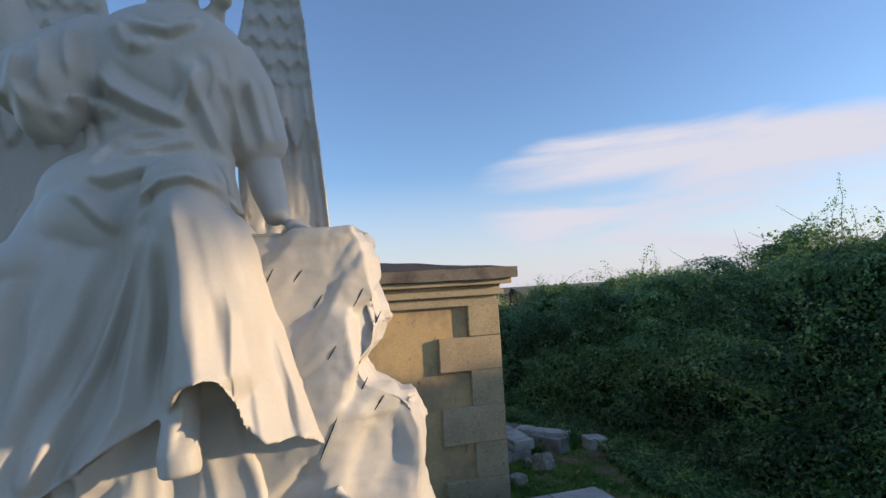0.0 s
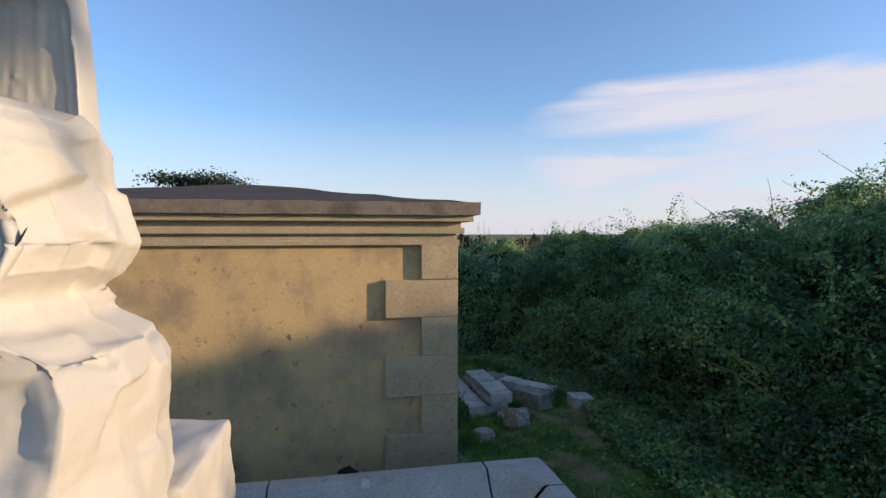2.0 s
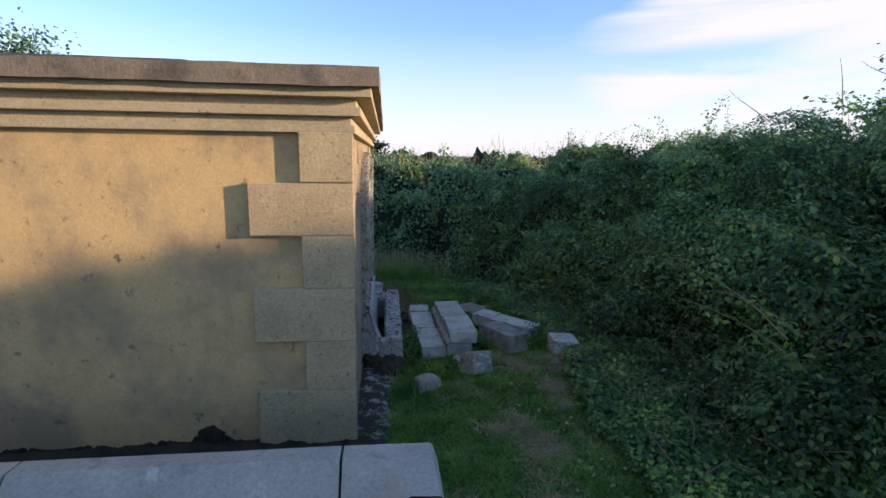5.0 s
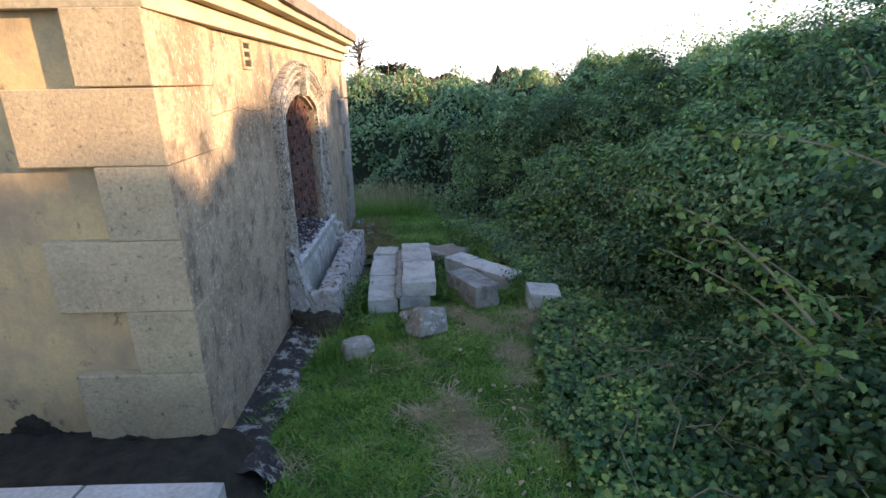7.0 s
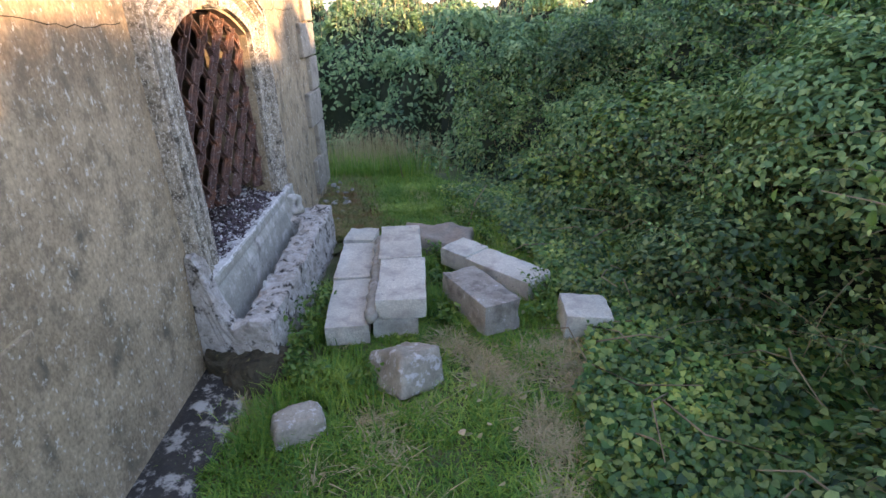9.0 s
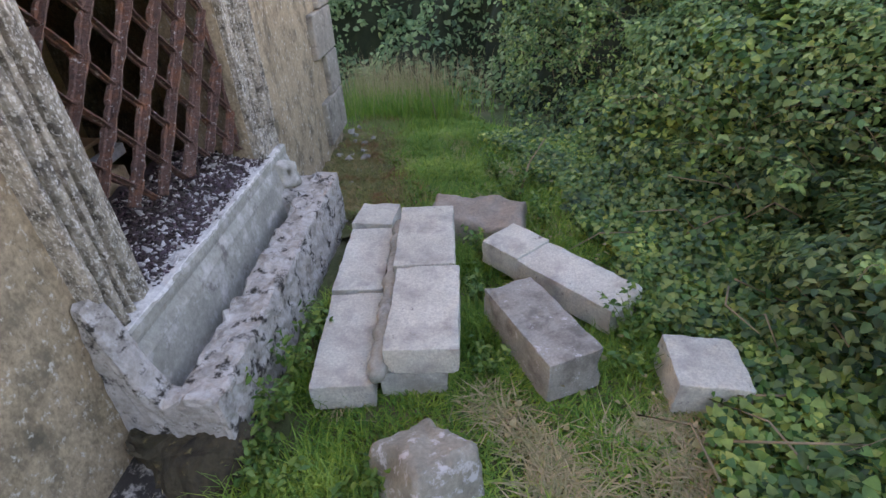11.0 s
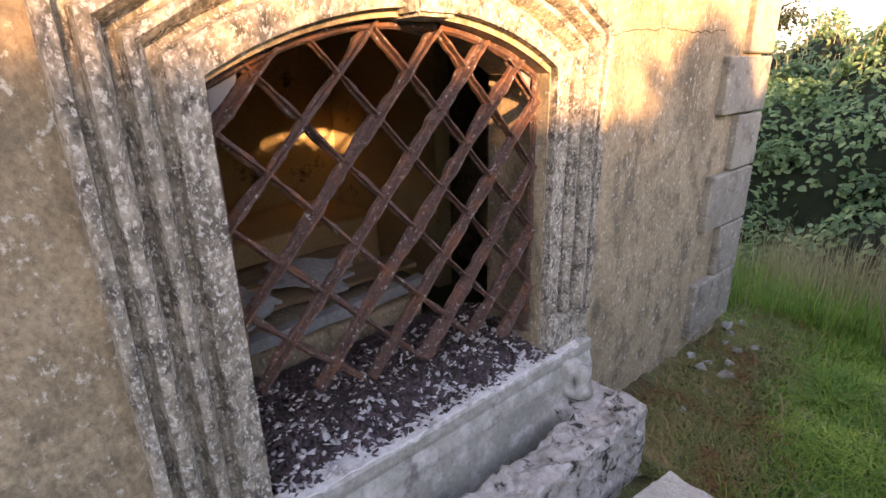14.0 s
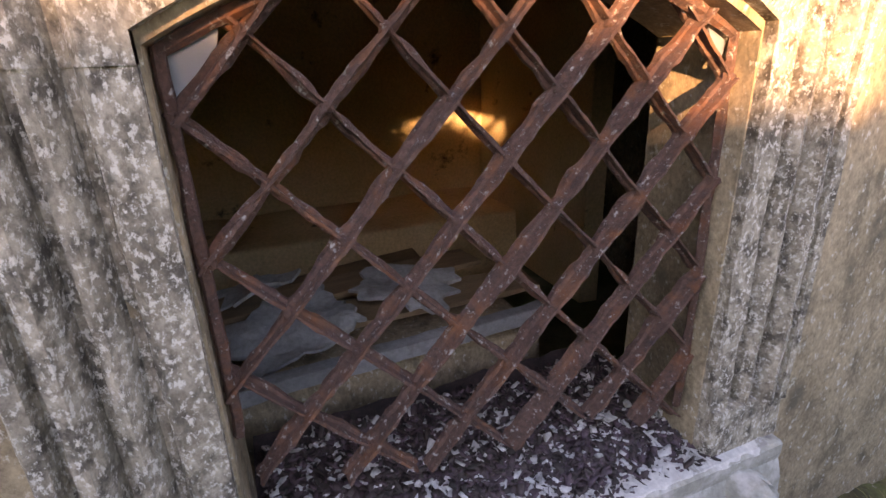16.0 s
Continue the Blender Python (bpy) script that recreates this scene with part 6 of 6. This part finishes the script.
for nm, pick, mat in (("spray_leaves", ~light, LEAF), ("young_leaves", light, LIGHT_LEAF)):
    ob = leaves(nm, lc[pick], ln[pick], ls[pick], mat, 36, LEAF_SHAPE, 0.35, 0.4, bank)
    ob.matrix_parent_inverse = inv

# the long pale shoot of bindweed that hangs out over the grass
cane_bm = bmesh.new()
lc, ln, ls, light = [], [], [], []
spray((3.36, 3.18, 0.86), (-0.16, 0.62, 0.36), 0.95, 0.046, 0.005, 0.030, 0.55)
spray((3.40, 3.10, 0.74), (-0.16, 0.60, 0.30), 0.75, 0.048, 0.005, 0.030, 0.7)
spray((3.45, 3.2, 0.86), (-0.15, 0.7, 0.3), 0.7, 0.044, 0.005, 0.026, 0.7)
spray((3.55, 3.1, 1.2), (-0.2, 0.5, 0.35), 0.8, 0.05, 0.005, 0.03, 0.8)
shoot = empty("hanging_shoot", (3.42, 3.3, 0.6), "yellow-green bramble shoot hanging out of the bank", "plant")
ob = part("stem", cane_bm, CANE, shoot)
ob.matrix_parent_inverse = Matrix.Translation((-3.42, -3.3, -0.6))
PALE_LEAF = material("pale_leaf", [(0.10, 0.20, 0.04), (0.19, 0.30, 0.055)], 3.0, 40, 0.5, 0.0, vary=0.35, translucent=0.3)
ob = leaves("foliage", np.array(lc), np.array(ln), np.array(ls), PALE_LEAF, 41, LEAF_SHAPE, 0.3, 0.4, shoot)
tagged(ob, kind="stuff")
ob.matrix_parent_inverse = Matrix.Translation((-3.42, -3.3, -0.6))

# ivy creeping over the earth in front of the bank
g = np.random.default_rng(44)
x, y = g.uniform(2.35, 4.3, 190000), g.uniform(1.8, 7.6, 190000)
s = into_bank(x, y)
edge = np.interp(y, [1.8, 3.5, 4.6, 5.2, 6.0, 7.6], [-0.42, -0.32, -0.30, -0.12, -0.3, -0.35])
k = (s > edge + 0.16 * fbm(x * 3, y * 3, 1.4)) & (s < 0.95) & (g.random(len(x)) < 0.62 + 0.4 * fbm(x * 4, y * 4, 0.2))
x, y, s = x[k], y[k], s[k]
z = np.maximum(ground_z(x, y), bank_z(x, y) - 0.10) + g.uniform(0.015, 0.11, len(x))
tagged(leaves("ground_ivy", np.stack([x, y, z], -1), np.tile([-0.15, -0.2, 1.0], (len(x), 1)), g.uniform(0.014, 0.036, len(x)), IVY, 45, IVY_SHAPE, 0.4, 0.1), "glossy ivy creeping over bare earth", "ivy", kind="stuff")
x, y = g.uniform(2.35, 3.3, 1500), g.uniform(2.6, 6.8, 1500)
k = (into_bank(x, y) > -0.75) & (into_bank(x, y) < 0.15)
x, y = x[k][:300], y[k][:300]
tagged(leaves("dead_leaves", np.stack([x, y, ground_z(x, y) + 0.03 + 0.05 * g.random(len(x))], -1), np.tile([0, 0, 1.0], (len(x), 1)), g.uniform(0.012, 0.03, len(x)), STRAW, 46, IVY_SHAPE, 0.5, 0.1), "dry fallen leaves among the ivy", "leaves", kind="stuff")


def blades(name, x, y, h, lean, width, mat, label, seed, lift=0.0, zf=ground_z):
    g = np.random.default_rng(seed)
    n = len(x)
    a = g.uniform(0, 2 * np.pi, n)
    d = np.stack([np.cos(a), np.sin(a), np.zeros(n)], -1)
    w = np.stack([-np.sin(a), np.cos(a), np.zeros(n)], -1) * (width * g.uniform(0.7, 1.3, n))[:, None]
    b = np.stack([x, y, zf(x, y) - 0.01 + lift], -1)
    ln_ = (lean * g.uniform(0.2, 1.4, n) * h)[:, None]
    mid = b + d * ln_ * 0.35 + np.stack([np.zeros(n), np.zeros(n), h * 0.6], -1)
    tip = b + d * ln_ + np.stack([np.zeros(n), np.zeros(n), h * g.uniform(0.7, 1.0, n)], -1)
    v = np.stack([b - w, b + w, mid + w * 0.7, mid - w * 0.7, tip], 1).reshape(-1, 3)
    i = np.arange(n)[:, None, None] * 5
    f = (i + np.array([(0, 1, 2), (0, 2, 3), (3, 2, 4)])[None]).reshape(-1, 3)
    return tagged(soup(name, v, f, mat), label, "grass", kind="stuff")


g = np.random.default_rng(51)


def turf_points(count, x0, x1, y0, y1, test):
    x, y = g.uniform(x0, x1, count), g.uniform(y0, y1, count)
    k = test(x, y, g.random(count))
    k &= ~((x < 1.72 + 0.22 * np.exp(-((y - 6.65) / 0.4) ** 2) + 0.14 * fbm(y * 3, y * 2, 0.5) + g.normal(0, 0.10, len(x))) & (y > 6.35) & (y < 8.0))
    k &= ~((x < 1.50) & (y > 3.6) & (y < 7.8)) & ~((x < 1.9) & (y > 4.8) & (y < 6.45)) & ~((x < 1.81) & (y < 3.06))
    return x[k], y[k]


def bare(x, y):
    """Where the sward is worn to straw and earth."""
    return 0.75 * fbm(x * 3.3, y * 3.3, 4.4) + 0.35 * fbm(x * 11, y * 11, 1.2) - 0.2 + 0.5 * np.exp(-((x - 2.5) ** 2 / 0.04 + (y - 3.85) ** 2 / 0.10)) + 0.4 * np.exp(-((x - 2.84) ** 2 / 0.02 + (y - 4.5) ** 2 / 0.12)) + 0.25 * np.exp(-((x - 2.82) ** 2 / 0.03 + (y - 4.95) ** 2 / 0.04))


x, y = turf_points(260000, 1.5, 3.3, 3.0, 9.2, lambda x, y, r: (into_bank(x, y) < -0.02) & (bare(x, y) < 0.10 + 0.35 * r) & (r < 0.95))
lush = np.clip(np.exp(-((x - 2.1) ** 2 / 0.12 + (y - 7.4) ** 2 / 0.7)) + 0.6 * np.exp(-((x - 1.85) ** 2 / 0.03 + (y - 4.9) ** 2 / 0.4)), 0, 1)
blades("grass", x, y, g.uniform(0.018, 0.050, len(x)) * (1 + 0.5 * lush) * (1 + 0.7 * fbm(x * 6, y * 6, 2.0)), 1.2, 0.0030, GRASS, "short green grass beside the tomb", 52)
x, y = turf_points(330000, 1.5, 3.2, 2.6, 8.8, lambda x, y, r: (into_bank(x, y) < 0.0) & (bare(x, y) > 0.05 + 0.30 * r))
blades("straw", x, y, g.uniform(0.018, 0.055, len(x)), 2.2, 0.0034, STRAW, "dry flattened grass on worn earth", 53)
# taller tufts along blocks, the trough and the bank's foot
tx, ty = [], []
for cx_, cy_, n, sp in ((1.87, 5.25, 900, 0.05), (1.86, 5.6, 700, 0.05), (2.42, 5.5, 900, 0.06), (2.40, 5.95, 700, 0.06), (1.85, 4.85, 800, 0.08), (1.78, 4.6, 500, 0.06), (2.05, 4.85, 700, 0.08), (2.9, 5.35, 500, 0.06), (2.98, 5.55, 500, 0.07), (2.45, 6.2, 700, 0.1), (2.1, 6.5, 600, 0.15),
                        (1.75, 7.9, 1400, 0.2), (1.6, 8.3, 1800, 0.3), (2.0, 8.4, 1500, 0.25), (2.6, 7.5, 1500, 0.22), (2.95, 6.7, 1300, 0.18), (2.75, 6.3, 900, 0.15), (1.0, 8.6, 1500, 0.4)):
    tx.append(g.normal(cx_, sp, n))
    ty.append(g.normal(cy_, sp, n))
x, y = np.concatenate(tx), np.concatenate(ty)
k = ~((x < 1.50) & (y < 7.8)) & ~((x < 1.80) & (y > 4.95) & (y < 6.2))
x, y = x[k], y[k]
blades("tall_grass", x, y, g.uniform(0.06, 0.16, len(x)) * np.where(y > 8.1, 1.7, 0.8), 0.7, 0.0022, GRASS, "taller grass tufts round the blocks and bank", 54)
y = 6.4 + 1.8 * g.random(20000) ** 1.4
x = g.normal(1.62, 0.11, 20000) + 0.16 * g.random(20000) * np.exp(-((y - 6.65) / 0.4) ** 2) * 2
k = (x > 1.49)
blades("sedge", x[k], y[k], g.uniform(0.015, 0.06, k.sum()), 1.5, 0.0030, material("rusty_grass", [(0.26, 0.13, 0.05), (0.20, 0.22, 0.07), (0.34, 0.26, 0.11)], 5, 40, 0.8, 0.0, vary=0.4, translucent=0.2), "rust-brown grass along the tomb's foot", 55, 0.03)
x, y = g.normal(1.75, 0.35, 1200), g.normal(8.75, 0.22, 1200)
blades("dry_stems", x, y, g.uniform(0.25, 0.55, len(x)), 0.25, 0.0018, STRAW, "tall dry grass stems before the hedge", 56)
x, y = g.uniform(-3, 5.5, 4200), g.uniform(9.3, 13.2, 4200)
k = into_bank(x, y) > 2.2
x, y = x[k], y[k]
blades("seed_heads", x, y, g.uniform(0.1, 0.30, len(x)), 0.35, 0.004, STRAW, "pale seeding grass along the hedge's top", 57, 0.0, bank_z)

# leafy weeds between the trough and the blocks, each a rosette of stalks with small leaves
WEED = material("weed_leaf", [(0.07, 0.17, 0.03), (0.15, 0.29, 0.06)], 6.0, 40, 0.55, 0.0, vary=0.4, translucent=0.3)


def weed(x, y, height, spread, seed):
    g = np.random.default_rng(seed)
    z = float(ground_z(np.array([x]), np.array([y]))[0])
    base = empty("weed", (x, y, z), "small leafy green weed growing beside the blocks", "weed", "weeds by the blocks")
    bm, c = bmesh.new(), []
    for k in range(9):
        a, lean = g.uniform(0, 2 * math.pi), g.uniform(0.2, 1.0) * spread
        h = height * g.uniform(0.5, 1.0)
        pts = [Vector((lean * q * q * math.cos(a), lean * q * q * math.sin(a), h * q)) for q in (0.0, 0.35, 0.7, 1.0)]
        tube(bm, pts, [0.0022, 0.0018, 0.0014, 0.0008], 4)
        for q in np.linspace(0.25, 1.0, 9):
            p = pts[0].lerp(pts[-1], q) + Vector((0, 0, 0.05 * height))
            for _ in range(2):
                c.append((p.x + g.normal(0, 0.012), p.y + g.normal(0, 0.012), p.z + g.normal(0, 0.008)))
    part("stem", bm, WEED, base)["kind"] = "stuff"
    c = np.array(c)
    leaves("foliage", c, np.tile([0, 0, 1.0], (len(c), 1)), g.uniform(0.016, 0.034, len(c)), WEED, seed + 1, LEAF_SHAPE, 0.6, 0.3, base)["kind"] = "stuff"


for k, (wx, wy, wh, ws) in enumerate(((1.81, 5.12, 0.20, 0.09), (1.82, 5.28, 0.24, 0.08), (1.83, 5.46, 0.18, 0.08), (1.80, 4.98, 0.13, 0.10), (2.42, 5.72, 0.14, 0.09), (2.43, 6.02, 0.16, 0.08), (2.46, 5.32, 0.12, 0.09), (2.95, 5.45, 0.22, 0.12), (2.92, 5.30, 0.16, 0.10),
                                          (3.02, 5.62, 0.20, 0.12), (1.86, 4.86, 0.14, 0.10), (2.12, 4.86, 0.10, 0.10), (2.62, 6.55, 0.26, 0.14), (2.75, 6.30, 0.24, 0.14), (2.55, 6.9, 0.26, 0.16), (2.70, 6.75, 0.30, 0.16))):
    weed(wx, wy, wh, ws, 200 + 3 * k)

# single dry stalks
for pts, lab in (([(2.12, 8.07, -0.1), (2.10, 8.03, 0.06), (2.06, 8.0, 0.2), (2.07, 7.98, 0.27)], "single pale dry stalk standing in grass"), ([(2.66, 6.6, 0.0), (2.72, 6.75, 0.12), (2.82, 6.9, 0.20)], "single pale dry stalk leaning over stones")):
    bm = bmesh.new()
    tube(bm, pts, [0.006, 0.005, 0.004, 0.002][:len(pts)], 5)
    tagged(mesh_object("dry_stalk", bm, CANE, None, "", True), lab, "stalk")
# dead bramble stems lying over the ivy
g = np.random.default_rng(61)
for i in range(48):
    px, py = g.uniform(3.0, 3.9), g.uniform(3.0, 6.4)
    a, L = g.uniform(0, 2 * math.pi), g.uniform(0.15, 0.42)
    z = float(ground_z(np.array([px]), np.array([py]))[0]) + 0.10 + 0.25 * max(0.0, float(into_bank(np.array([px]), np.array([py]))[0]))
    bm = bmesh.new()
    tube(bm, [(px, py, z), (px + L * 0.5 * math.cos(a), py + L * 0.5 * math.sin(a), z + g.uniform(0, 0.09)), (px + L * math.cos(a + 0.3), py + L * math.sin(a + 0.3), z + g.uniform(-0.03, 0.08))], [0.004, 0.0035, 0.002], 5)
    tagged(mesh_object("bramble_stem", bm, CANE, None, "", True), "dead brown bramble stem lying over ivy", "stem", "dead bramble stems")


# ---------------- trees beyond ----------------
BARK = material("bark", [(0.07, 0.055, 0.04), (0.12, 0.095, 0.07)], 6, 40, 0.95, 0.5)
NEEDLE = material("conifer_needles", [(0.018, 0.035, 0.016), (0.035, 0.06, 0.025)], 2, 30, 0.7, 0.0, vary=0.4)


def tree(name, x, y, h, crown_r, crown_h, mat, label, seed, leaf=0.12, count=5000, flat=1.0, bare_tree=False, low=0.4):
    g = np.random.default_rng(seed)
    base = empty(name, (x, y, -0.3), label, "tree")
    bm = bmesh.new()
    tube(bm, [(0, 0, 0), (0.05, 0.02, h * 0.4), (-0.04, 0.05, h * 0.75), (0, 0, h)], [0.035 * h, 0.028 * h, 0.016 * h, 0.004 * h], 8)
    tips = []
    for i in range(26 if not bare_tree else 44):
        u = g.uniform(low, 0.97)
        a = g.uniform(0, 2 * math.pi)
        L = crown_r * g.uniform(0.5, 1.05) * (1.15 - u * 0.5)
        s = Vector((0, 0, h * u))
        e = s + Vector((L * math.cos(a), L * math.sin(a), crown_h * 0.22 * g.uniform(-0.1, 1) * flat))
        m = s.lerp(e, 0.5) + Vector((0, 0, 0.06 * L))
        tube(bm, [s, m, e], [0.010 * h, 0.006 * h, 0.0018 * h], 5)
        tips += [s.lerp(e, q) for q in (0.45, 0.7, 0.9, 1.0)]
        if bare_tree:
            for _ in range(3):
                e2 = e + Vector((g.normal(0, 0.25), g.normal(0, 0.25), g.uniform(0.0, 0.4))) * crown_r * 0.5
                tube(bm, [m.lerp(e, g.random()), e2], [0.004 * h, 0.0012 * h], 4)
                tips.append(e2)
    part("trunk", bm, BARK, base)
    pick = np.array([tuple(tips[k]) for k in g.integers(0, len(tips), count)])
    c = pick + g.normal(0, 1, (count, 3)) * np.array([crown_r * 0.17, crown_r * 0.17, crown_h * 0.07 * flat])
    nrm = np.tile([0, 0, 1.0], (count, 1))
    ob = leaves("crown", c, nrm, g.uniform(0.6, 1.3, count) * leaf, mat, seed + 1, LEAF_SHAPE, 0.8, 0.2, base)


tree("cedar_tree", -4.1, 19.8, 4.02, 2.5, 2.6, NEEDLE, "dark flat-topped conifer beyond the tomb roof", 71, 0.10, 16000, 0.55, low=0.55)
tree("broadleaf_tree", -7.4, 14.6, 3.9, 2.1, 2.8, LEAF, "green broadleaf tree beyond the tomb", 73, 0.09, 22000)
tree("bare_tree", -0.1, 22.0, 3.4, 0.9, 1.8, LEAF, "thin half-bare tree beyond the hedge", 75, 0.06, 260, 1.0, True)
tree("round_tree", 0.1, 42.0, 3.0, 2.0, 1.6, NEEDLE, "low dark tree far beyond the hedge", 77, 0.25, 3500)
tree("broadleaf_tree", -2.6, 6.2 + 9.0, 3.0, 1.2, 2.0, LEAF, "green broadleaf tree behind the statue", 79, 0.12, 4200)
# unseen tree, added on the sun's side so that its shade falls over the statue
tree("broadleaf_tree", 7.39, -2.15, 5.7, 1.35, 2.2, LEAF, "unseen broadleaf tree added behind the bank to shade the statue", 83, 0.20, 15000, low=0.69)
